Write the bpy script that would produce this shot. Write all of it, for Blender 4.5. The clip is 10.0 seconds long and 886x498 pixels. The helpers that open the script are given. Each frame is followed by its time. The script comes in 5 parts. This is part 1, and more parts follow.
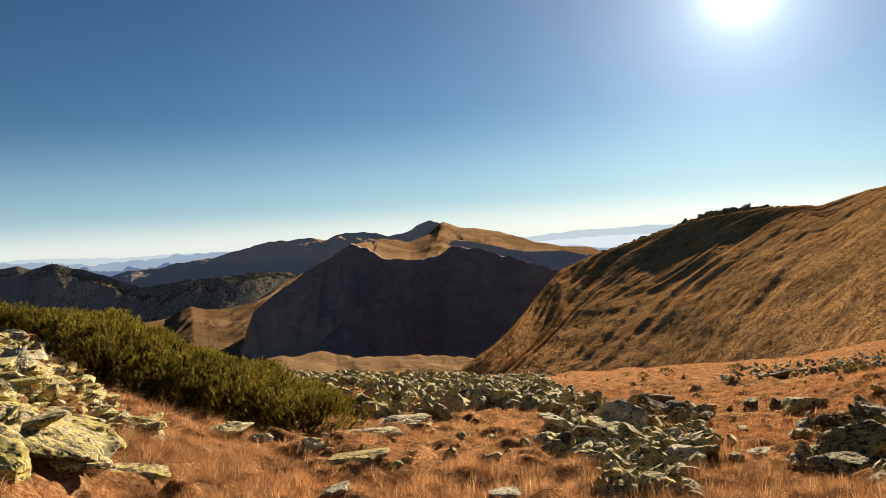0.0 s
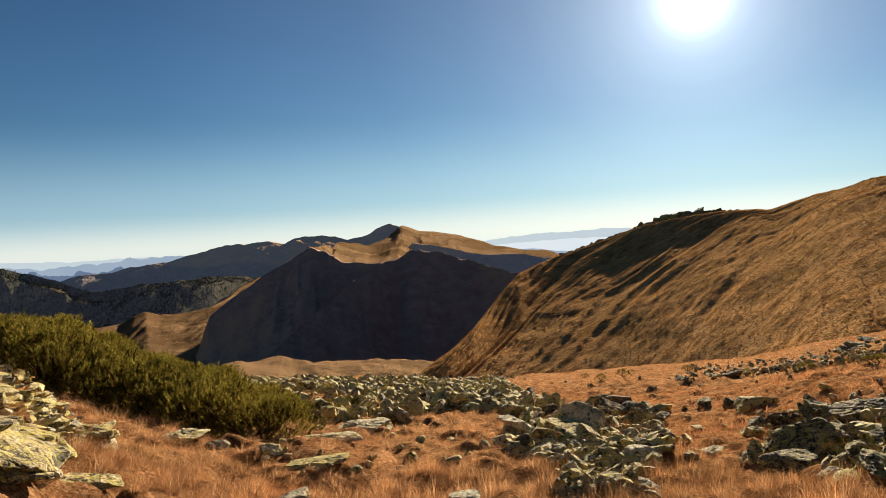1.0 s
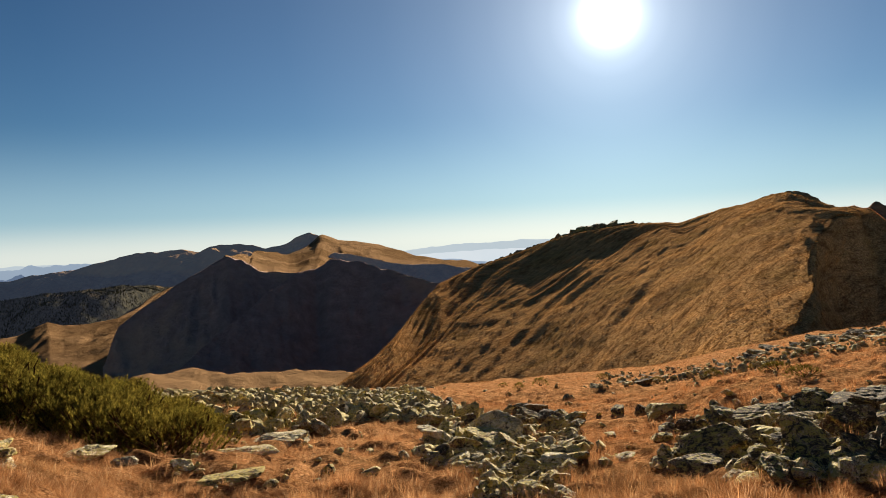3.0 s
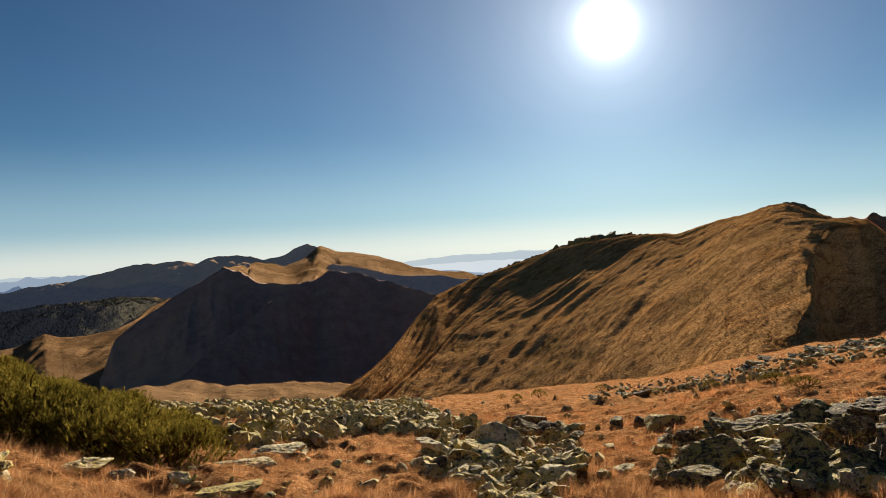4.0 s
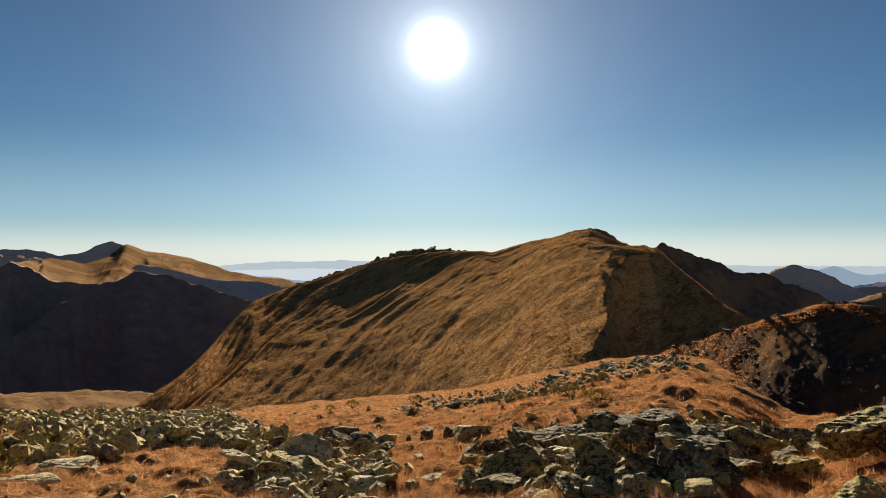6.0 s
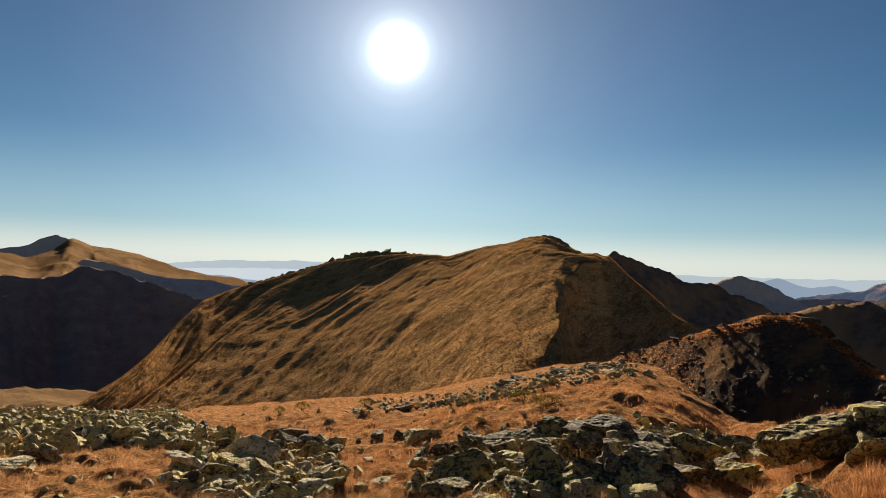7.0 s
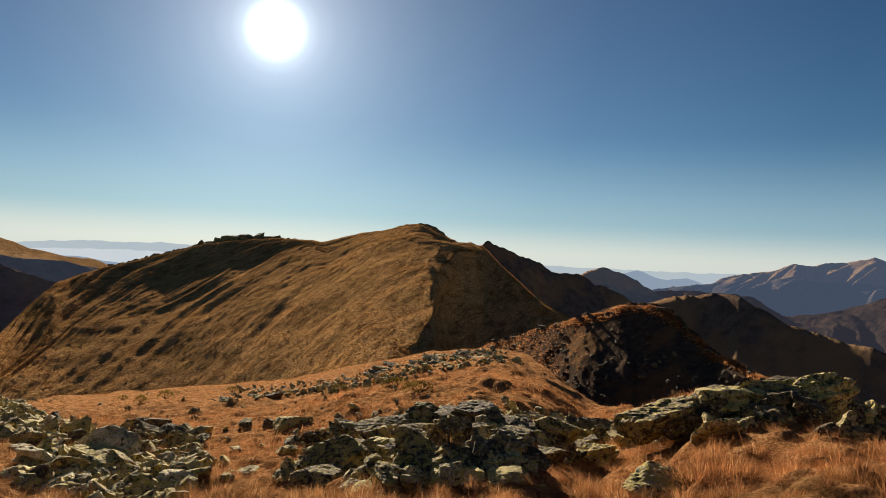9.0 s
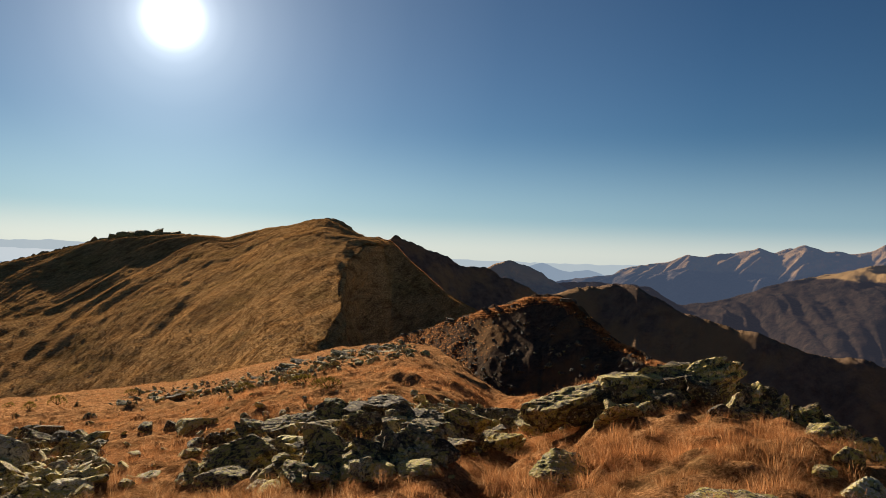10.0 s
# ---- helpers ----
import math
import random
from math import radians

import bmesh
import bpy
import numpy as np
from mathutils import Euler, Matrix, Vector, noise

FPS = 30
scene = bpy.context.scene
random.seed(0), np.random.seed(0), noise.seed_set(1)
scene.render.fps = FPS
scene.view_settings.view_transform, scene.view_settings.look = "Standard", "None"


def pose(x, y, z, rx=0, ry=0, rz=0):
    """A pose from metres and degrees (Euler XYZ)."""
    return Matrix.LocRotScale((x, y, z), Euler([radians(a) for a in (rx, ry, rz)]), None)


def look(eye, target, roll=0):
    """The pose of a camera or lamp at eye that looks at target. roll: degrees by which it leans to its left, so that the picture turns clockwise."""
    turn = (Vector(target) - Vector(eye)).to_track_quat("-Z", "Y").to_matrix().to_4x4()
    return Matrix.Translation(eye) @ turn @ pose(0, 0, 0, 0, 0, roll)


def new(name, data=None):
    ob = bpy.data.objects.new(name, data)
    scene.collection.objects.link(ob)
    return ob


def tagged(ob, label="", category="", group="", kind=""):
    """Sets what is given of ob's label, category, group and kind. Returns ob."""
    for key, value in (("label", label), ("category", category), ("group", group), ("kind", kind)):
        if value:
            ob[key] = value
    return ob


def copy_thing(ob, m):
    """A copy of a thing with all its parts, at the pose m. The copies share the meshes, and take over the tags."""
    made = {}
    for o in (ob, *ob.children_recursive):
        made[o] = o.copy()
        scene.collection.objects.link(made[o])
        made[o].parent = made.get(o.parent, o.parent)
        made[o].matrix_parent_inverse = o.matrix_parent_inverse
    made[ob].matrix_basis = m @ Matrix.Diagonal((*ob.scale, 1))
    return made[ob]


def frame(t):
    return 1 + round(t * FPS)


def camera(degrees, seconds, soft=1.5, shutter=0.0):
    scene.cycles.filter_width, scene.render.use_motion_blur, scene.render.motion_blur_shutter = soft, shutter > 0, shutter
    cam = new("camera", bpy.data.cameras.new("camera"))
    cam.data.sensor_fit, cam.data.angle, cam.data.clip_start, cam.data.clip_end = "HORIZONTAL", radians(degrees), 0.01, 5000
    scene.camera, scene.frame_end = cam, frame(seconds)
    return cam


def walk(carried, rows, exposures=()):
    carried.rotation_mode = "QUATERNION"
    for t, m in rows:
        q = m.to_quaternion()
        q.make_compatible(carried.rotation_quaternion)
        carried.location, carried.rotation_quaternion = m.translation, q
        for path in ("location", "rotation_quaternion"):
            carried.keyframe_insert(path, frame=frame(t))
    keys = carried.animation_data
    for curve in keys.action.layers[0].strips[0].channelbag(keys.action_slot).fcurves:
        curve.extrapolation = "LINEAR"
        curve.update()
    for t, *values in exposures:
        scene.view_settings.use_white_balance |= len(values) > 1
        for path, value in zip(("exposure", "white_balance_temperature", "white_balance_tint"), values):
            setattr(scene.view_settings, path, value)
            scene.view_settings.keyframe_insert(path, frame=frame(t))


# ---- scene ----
cam = camera(62.0, 10.0, soft=0.5)
TURN = [
    (0, 0.00, -1.19, 3.48), (0.5, -1.21, -1.01, 2.78), (1, -3.16, -1.12, 3.52), (1.5, -5.32, -1.13, 3.26), (2, -7.28, -1.78, 3.66),
    (2.5, -9.06, -1.38, 3.07), (4, -9.46, 0.17, 3.01), (4.5, -10.80, 0.03, 3.21), (5, -14.39, -0.23, 1.27), (5.5, -19.93, 0.24, 0.70),
    (6, -23.26, 0.61, -0.01), (7.5, -29.06, 0.98, -2.33), (8, -32.21, 0.99, -3.04), (8.5, -34.33, 0.70, -2.60), (9, -36.37, 0.27, -2.80),
    (9.5, -39.00, 0.01, -2.91), (10, -43.51, 0.14, -2.23)]
# the eye is the origin; the ground under it lies 1.6 m lower
walk(cam, [(t, pose(0, 0, 0, 90 + pitch, roll, yaw)) for t, yaw, pitch, roll in TURN], exposures=[(0, 1.5), (2.5, 1.39), (5, 1.28), (8, 1.19), (10, 1.12)])

# ---- light ----
SUN_AZ, SUN_EL = 22.8, 15.8


def toward(az, el):
    a, e = radians(az), radians(el)
    return Vector((math.sin(a) * math.cos(e), math.cos(a) * math.cos(e), math.sin(e)))


SUN_WAY = toward(SUN_AZ, SUN_EL)
lamp = bpy.data.lights.new("sun", "SUN")
lamp.energy, lamp.angle, lamp.color = 5.0, radians(0.5), (1.0, 0.87, 0.70)
sun = new("sun", lamp)
sun.matrix_world = look((0, 0, 0), -SUN_WAY)

world = bpy.data.worlds.new("sky")
world.use_nodes = True
scene.world = world
wn, wl = world.node_tree.nodes, world.node_tree.links
wn.clear()
w_out = wn.new("ShaderNodeOutputWorld")
w_bg = wn.new("ShaderNodeBackground")
w_sky = wn.new("ShaderNodeTexSky")
w_sky.sky_type, w_sky.sun_disc = "NISHITA", False
w_sky.sun_elevation, w_sky.sun_rotation = radians(SUN_EL), radians(SUN_AZ)
w_sky.altitude, w_sky.air_density, w_sky.dust_density, w_sky.ozone_density = 1900, 1.0, 0.25, 1.6
w_bg.inputs["Strength"].default_value = 0.075
# the blinding disc of the sun and the bright air round it
w_pos = wn.new("ShaderNodeTexCoord")
w_dot = wn.new("ShaderNodeVectorMath")
w_dot.operation = "DOT_PRODUCT"
w_dot.inputs[1].default_value = SUN_WAY
wl.new(w_pos.outputs["Generated"], w_dot.inputs[0])
w_ang = wn.new("ShaderNodeMath")
w_ang.operation = "ARCCOSINE"
wl.new(w_dot.outputs["Value"], w_ang.inputs[0])
w_ramp = wn.new("ShaderNodeValToRGB")
w_scale = wn.new("ShaderNodeMath")
w_scale.operation, w_scale.use_clamp = "DIVIDE", True
w_scale.inputs[1].default_value = radians(40.0)
wl.new(w_ang.outputs[0], w_scale.inputs[0])
wl.new(w_scale.outputs[0], w_ramp.inputs[0])
ramp = w_ramp.color_ramp
ramp.interpolation = "LINEAR"
ramp.elements[0].position, ramp.elements[0].color = 0.0, (1, 1, 1, 1)
ramp.elements[1].position, ramp.elements[1].color = 1.0, (0, 0, 0, 1)
for at, v in ((0.041, 0.95), (0.046, 0.55), (0.052, 0.38), (0.062, 0.28), (0.08, 0.205), (0.11, 0.15), (0.16, 0.105), (0.22, 0.072), (0.30, 0.046), (0.42, 0.026), (0.60, 0.011)):
    e = ramp.elements.new(at)
    e.color = (v * 0.93, v * 0.97, v, 1)
w_glow = wn.new("ShaderNodeBackground")
w_glow.inputs["Strength"].default_value = 1.1
wl.new(w_ramp.outputs["Color"], w_glow.inputs["Color"])
w_add = wn.new("ShaderNodeAddShader")
w_tone = wn.new("ShaderNodeHueSaturation")
w_tone.inputs["Saturation"].default_value = 1.0
w_gam = wn.new("ShaderNodeGamma")
w_gam.inputs["Gamma"].default_value = 1.15
w_tint = wn.new("ShaderNodeMix")
w_tint.data_type, w_tint.blend_type = "RGBA", "MULTIPLY"
w_tint.inputs[0].default_value, w_tint.inputs[7].default_value = 1.0, (0.147, 0.211, 0.250, 1)
wl.new(w_sky.outputs["Color"], w_gam.inputs["Color"])
wl.new(w_gam.outputs["Color"], w_tone.inputs["Color"])
wl.new(w_tone.outputs["Color"], w_tint.inputs[6])
# sky dimmed well off the sun; the unseen side opposite boosted to fill shade
w_half = wn.new("ShaderNodeMath")
w_half.operation = "DIVIDE"
w_half.inputs[1].default_value = math.pi
wl.new(w_ang.outputs[0], w_half.inputs[0])
w_dim_fill = wn.new("ShaderNodeValToRGB")
clear = w_dim_fill.color_ramp
clear.interpolation = "EASE"
clear.elements[0].position, clear.elements[0].color = 12 / 180, (0.435, 0.435, 0.435, 1)
clear.elements[1].position, clear.elements[1].color = 1.0, (1, 1, 1, 1)
for at, v in ((30 / 180, 0.46), (52 / 180, 0.115), (80 / 180, 0.175), (118 / 180, 0.98)):
    clear.elements.new(at).color = (v, v, v, 1)
w_bg.inputs["Strength"].default_value = 1.0
w_pow = wn.new("ShaderNodeMath")
w_pow.operation = "MULTIPLY"
w_pow.inputs[1].default_value = 0.2
wl.new(w_dim_fill.outputs[0], w_pow.inputs[0])
wl.new(w_pow.outputs[0], w_bg.inputs["Strength"])
# pale air along the horizon
w_sep = wn.new("ShaderNodeSeparateXYZ")
wl.new(w_pos.outputs["Generated"], w_sep.inputs[0])
w_low = wn.new("ShaderNodeMapRange")
w_low.interpolation_type = "SMOOTHSTEP"
for key, v in (("From Min", 0.0), ("From Max", 0.17), ("To Min", 0.55), ("To Max", 0.0)):
    w_low.inputs[key].default_value = v
wl.new(w_sep.outputs["Z"], w_low.inputs["Value"])
w_pale = wn.new("ShaderNodeMix")
w_pale.data_type = "RGBA"
w_pale.inputs[7].default_value = (3.1, 4.3, 5.2, 1)
wl.new(w_low.outputs[0], w_pale.inputs[0])
wl.new(w_tint.outputs[2], w_pale.inputs[6])
# and a creamy rim right above it
w_rim = wn.new("ShaderNodeMapRange")
w_rim.interpolation_type = "SMOOTHSTEP"
for key, v in (("From Min", 0.0), ("From Max", 0.05), ("To Min", 0.52), ("To Max", 0.0)):
    w_rim.inputs[key].default_value = v
wl.new(w_sep.outputs["Z"], w_rim.inputs["Value"])
w_cream = wn.new("ShaderNodeMix")
w_cream.data_type = "RGBA"
w_cream.inputs[7].default_value = (6.5, 6.2, 5.3, 1)
wl.new(w_rim.outputs[0], w_cream.inputs[0])
wl.new(w_pale.outputs[2], w_cream.inputs[6])
wl.new(w_cream.outputs[2], w_bg.inputs["Color"])
wl.new(w_bg.outputs[0], w_add.inputs[0])
wl.new(w_glow.outputs[0], w_add.inputs[1])
wl.new(w_add.outputs[0], w_out.inputs["Surface"])


# ---- materials ----
class Mat:
    """A short way to write a node material."""

    def __init__(self, name, rough=0.9, spec=0.2):
        self.m = bpy.data.materials.new(name)
        self.m.use_nodes = True
        self.n, self.l = self.m.node_tree.nodes, self.m.node_tree.links
        self.b = self.n["Principled BSDF"]
        self.b.inputs["Roughness"].default_value = rough
        self.b.inputs["Specular IOR Level"].default_value = spec

    def node(self, kind, **at):
        n = self.n.new("ShaderNode" + kind)
        for k, v in at.items():
            setattr(n, k, v)
        return n

    def coords(self):
        return self.node("TexCoord").outputs["Object"]

    def noise(self, scale, detail=4, rough=0.55, vec=None, stretch=None, distortion=0.0):
        n = self.node("TexNoise")
        n.inputs["Scale"].default_value, n.inputs["Detail"].default_value = scale, detail
        n.inputs["Roughness"].default_value, n.inputs["Distortion"].default_value = rough, distortion
        v = vec or self.coords()
        if stretch:
            mp = self.node("Mapping")
            mp.inputs["Scale"].default_value = stretch
            self.l.new(v, mp.inputs["Vector"])
            v = mp.outputs["Vector"]
        self.l.new(v, n.inputs["Vector"])
        return n.outputs["Fac"]

    def ramp(self, fac, *stops):
        r = self.node("ValToRGB")
        els = r.color_ramp.elements
        while len(els) < len(stops):
            els.new(0.5)
        for e, (p, c) in zip(els, stops):
            e.position = p
            e.color = (*c, 1) if isinstance(c, tuple) else (c, c, c, 1)
        self.l.new(fac, r.inputs[0])
        return r.outputs["Color"]

    def mix(self, fac, a, b, mode="MIX"):
        n = self.node("Mix", data_type="RGBA", blend_type=mode)
        for sock, v in ((n.inputs[0], fac), (n.inputs[6], a), (n.inputs[7], b)):
            if isinstance(v, tuple):
                sock.default_value = (*v, 1)
            elif isinstance(v, (int, float)):
                sock.default_value = v
            else:
                self.l.new(v, sock)
        return n.outputs[2]

    def bump(self, height, strength, dist):
        n = self.node("Bump")
        n.inputs["Strength"].default_value, n.inputs["Distance"].default_value = strength, dist
        self.l.new(height, n.inputs["Height"])
        self.l.new(n.outputs["Normal"], self.b.inputs["Normal"])

    def base(self, colour):
        self.l.new(colour, self.b.inputs["Base Color"])
        return self

    def glow(self, colour, strength):
        self.b.inputs["Emission Color"].default_value = (*colour, 1)
        self.b.inputs["Emission Strength"].default_value = strength

    def thin(self, colour, share):
        """Lets light through, as blades and needles do."""
        t = self.node("BsdfTranslucent")
        self.l.new(colour, t.inputs["Color"])
        mx = self.node("MixShader")
        mx.inputs[0].default_value = share
        self.l.new(self.b.outputs[0], mx.inputs[1])
        self.l.new(t.outputs[0], mx.inputs[2])
        self.l.new(mx.outputs[0], self.n["Material Output"].inputs["Surface"])


def meadow_material(name, warm, size, lean=0.0):
    """Dry grass, rib light and gully shade painted as streaks. lean: the bearing, in degrees, along which the streaks
    run.
    """
    m = Mat(name, 1.0, 0.0)
    fine = m.noise(size, 6, 0.7)
    patch = m.noise(size * 0.03, 5, 0.6)
    turn = m.node("Mapping")
    turn.inputs["Rotation"].default_value = (0, 0, radians(lean))
    m.l.new(m.coords(), turn.inputs["Vector"])
    streak = m.noise(size * 0.24, 6, 0.68, turn.outputs["Vector"], stretch=(0.055, 1.0, 1.0), distortion=0.25)
    k = [tuple(c * warm for c in col) for col in ((0.13, 0.074, 0.032), (0.265, 0.156, 0.068), (0.41, 0.268, 0.128))]
    col = m.ramp(fine, (0.38, k[0]), (0.5, k[1]), (0.62, k[2]))
    # light and dark streaks in the colour stand for sunlit ribs, shaded gullies
    col = m.mix(1.0, col, m.ramp(streak, (0.38, (0.55, 0.51, 0.48)), (0.5, (1.0, 1.0, 1.0)), (0.62, (1.22, 1.19, 1.12))), "MULTIPLY")
    tint = m.ramp(patch, (0.35, (0.80, 0.76, 0.64)), (0.5, (1.0, 0.92, 0.85)), (0.66, (1.15, 0.98, 0.80)))
    col = m.mix(1.0, col, tint, "MULTIPLY")
    m.base(col)
    m.bump(m.mix(0.5, fine, streak), 1.0, 0.9 / size)
    return m.m


def forest_material(name, dark, light, grass, share, size, haze=None, treeline=None):
    m = Mat(name, 1.0, 0.0)
    trees = m.noise(size, 8, 0.75)
    patch = m.noise(size * 0.09, 6, 0.62)
    col = m.ramp(trees, (0.35, dark), (0.65, light))
    open_ground = m.ramp(patch, (share - 0.03, 0.0), (share + 0.05, 1.0))
    if treeline:
        sep = m.node("SeparateXYZ")
        m.l.new(m.coords(), sep.inputs[0])
        up = m.node("MapRange")
        up.inputs["From Min"].default_value, up.inputs["From Max"].default_value = treeline
        m.l.new(sep.outputs["Z"], up.inputs["Value"])
        both = m.node("Math", operation="ADD")
        m.l.new(up.outputs[0], both.inputs[0])
        m.l.new(patch, both.inputs[1])
        open_ground = m.ramp(both.outputs[0], (share + 0.22, 0.0), (share + 0.32, 1.0))
    gr = m.mix(trees, tuple(c * 0.7 for c in grass), tuple(c * 1.25 for c in grass))
    m.base(m.mix(open_ground, col, gr))
    m.bump(trees, 0.8, 0.8 / size)
    # aerial haze put in as a faint glow of the slope itself
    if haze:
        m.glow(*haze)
    return m.m


M_HILL = meadow_material("autumn_meadow", 1.5, 0.75, -28)
M_TAN = forest_material("bare_mountain_meadow", (0.15, 0.085, 0.04), (0.27, 0.16, 0.075), (0.33, 0.20, 0.10), 0.5, 0.03)
# base colour raised well above dark rock, in place of haze and fill light
M_ROCKY = forest_material("haze_lifted_rock_and_turf", (0.27, 0.19, 0.162), (0.41, 0.29, 0.245), (0.43, 0.30, 0.22), 0.54, 0.06)
M_DARKHILL = forest_material("shaded_hillside", (0.12, 0.085, 0.07), (0.27, 0.185, 0.135), (0.34, 0.21, 0.115), 0.54, 0.12)
# the spruce ridge gives off a weak blue glow in place of haze
M_SPRUCE = forest_material("spruce_forest_haze_glow", (0.035, 0.036, 0.026), (0.10, 0.088, 0.05), (0.30, 0.20, 0.085), 0.60, 0.05, ((0.20, 0.22, 0.30), 0.03))
# the knoll's shade is put into this near-black turf colour
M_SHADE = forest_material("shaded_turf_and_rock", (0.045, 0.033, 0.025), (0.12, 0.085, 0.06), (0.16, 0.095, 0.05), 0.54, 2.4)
# far slopes: their blue is emission standing for the air between
M_FARDARK = forest_material("mountain_forest_haze_glow", (0.12, 0.10, 0.09), (0.30, 0.235, 0.17), (0.46, 0.28, 0.14), 0.50, 0.02, ((0.20, 0.25, 0.38), 0.042), (-110, 60))
M_FARBLUE = forest_material("distant_forest_haze_glow", (0.03, 0.028, 0.025), (0.13, 0.095, 0.07), (0.30, 0.185, 0.09), 0.52, 0.014, ((0.18, 0.245, 0.39), 0.13), (-110, 60))
M_MIDSLOPE = forest_material("valley_forest_haze_glow", (0.014, 0.014, 0.012), (0.075, 0.049, 0.034), (0.40, 0.25, 0.11), 0.5, 0.03, ((0.20, 0.205, 0.285), 0.055), (-75, -5))


# emission in the tones of distant haze, mottled by noise
def haze_glow_material(name, low, high, strength):
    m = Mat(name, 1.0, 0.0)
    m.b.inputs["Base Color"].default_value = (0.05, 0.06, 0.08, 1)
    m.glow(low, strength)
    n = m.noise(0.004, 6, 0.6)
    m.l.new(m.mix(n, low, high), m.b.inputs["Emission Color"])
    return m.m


# ---- terrain ----
def lattice(ix, iy, seed):
    h = (ix.astype(np.int64) * 374761393 + iy.astype(np.int64) * 668265263 + seed * 974634529) & 0xFFFFFFFF
    h = ((h ^ (h >> 13)) * 1274126177) & 0xFFFFFFFF
    return ((h ^ (h >> 16)) & 0xFFFF) / 32767.5 - 1.0


def vnoise(x, y, seed=0):
    x, y = np.asarray(x, float), np.asarray(y, float)
    ix, iy = np.floor(x), np.floor(y)
    fx, fy = x - ix, y - iy
    ux, uy = fx * fx * (3 - 2 * fx), fy * fy * (3 - 2 * fy)
    a, b = lattice(ix, iy, seed), lattice(ix + 1, iy, seed)
    c, d = lattice(ix, iy + 1, seed), lattice(ix + 1, iy + 1, seed)
    return (a * (1 - ux) + b * ux) * (1 - uy) + (c * (1 - ux) + d * ux) * uy


def fbm(x, y, seed=0, octaves=4):
    return sum(vnoise(np.asarray(x) * 2 ** k + 7.3 * k, np.asarray(y) * 2 ** k - 3.1 * k, seed + k) * 0.5 ** k for k in range(octaves))


def tand(a):
    return np.tan(np.radians(a))


def mesh_from(name, verts, faces, material, smooth=True):
    me = bpy.data.meshes.new(name)
    verts, faces = np.asarray(verts, np.float32), np.asarray(faces, np.int32)
    me.vertices.add(len(verts))
    me.vertices.foreach_set("co", verts.ravel())
    n, k = faces.shape
    me.loops.add(n * k)
    me.loops.foreach_set("vertex_index", faces.ravel())
    me.polygons.add(n)
    me.polygons.foreach_set("loop_start", np.arange(0, n * k, k, dtype=np.int32))
    me.polygons.foreach_set("loop_total", np.full(n, k, dtype=np.int32))
    me.polygons.foreach_set("use_smooth", np.full(n, smooth))
    me.update(calc_edges=True)
    me.materials.append(material)
    return me


def grid_faces(rows, cols, wrap=False):
    i, j = np.meshgrid(np.arange(rows - 1), np.arange(cols if wrap else cols - 1), indexing="ij")
    a, b = i * cols + j, i * cols + (j + 1) % cols
    # columns run with the bearing, rows outward: wound so that normals point up
    return np.stack([a, b, b + cols, a + cols], -1).reshape(-1, 4)


def line(az, stations, blur=0.5):
    """Bearing, elevation and distance stations read at each bearing, a little rounded."""
    s = np.array(stations, float)
    step = abs(az[1] - az[0])
    n = max(1, int(round(blur / step)))
    kern = np.hanning(n + 2)[1:-1]
    kern /= kern.sum()
    out = []
    for c in range(1, s.shape[1]):
        v = np.interp(az, s[:, 0], s[:, c])
        out.append(np.convolve(np.pad(v, (n // 2, n - 1 - n // 2), mode="edge"), kern, mode="valid"))
    return out


SURFACE = {}


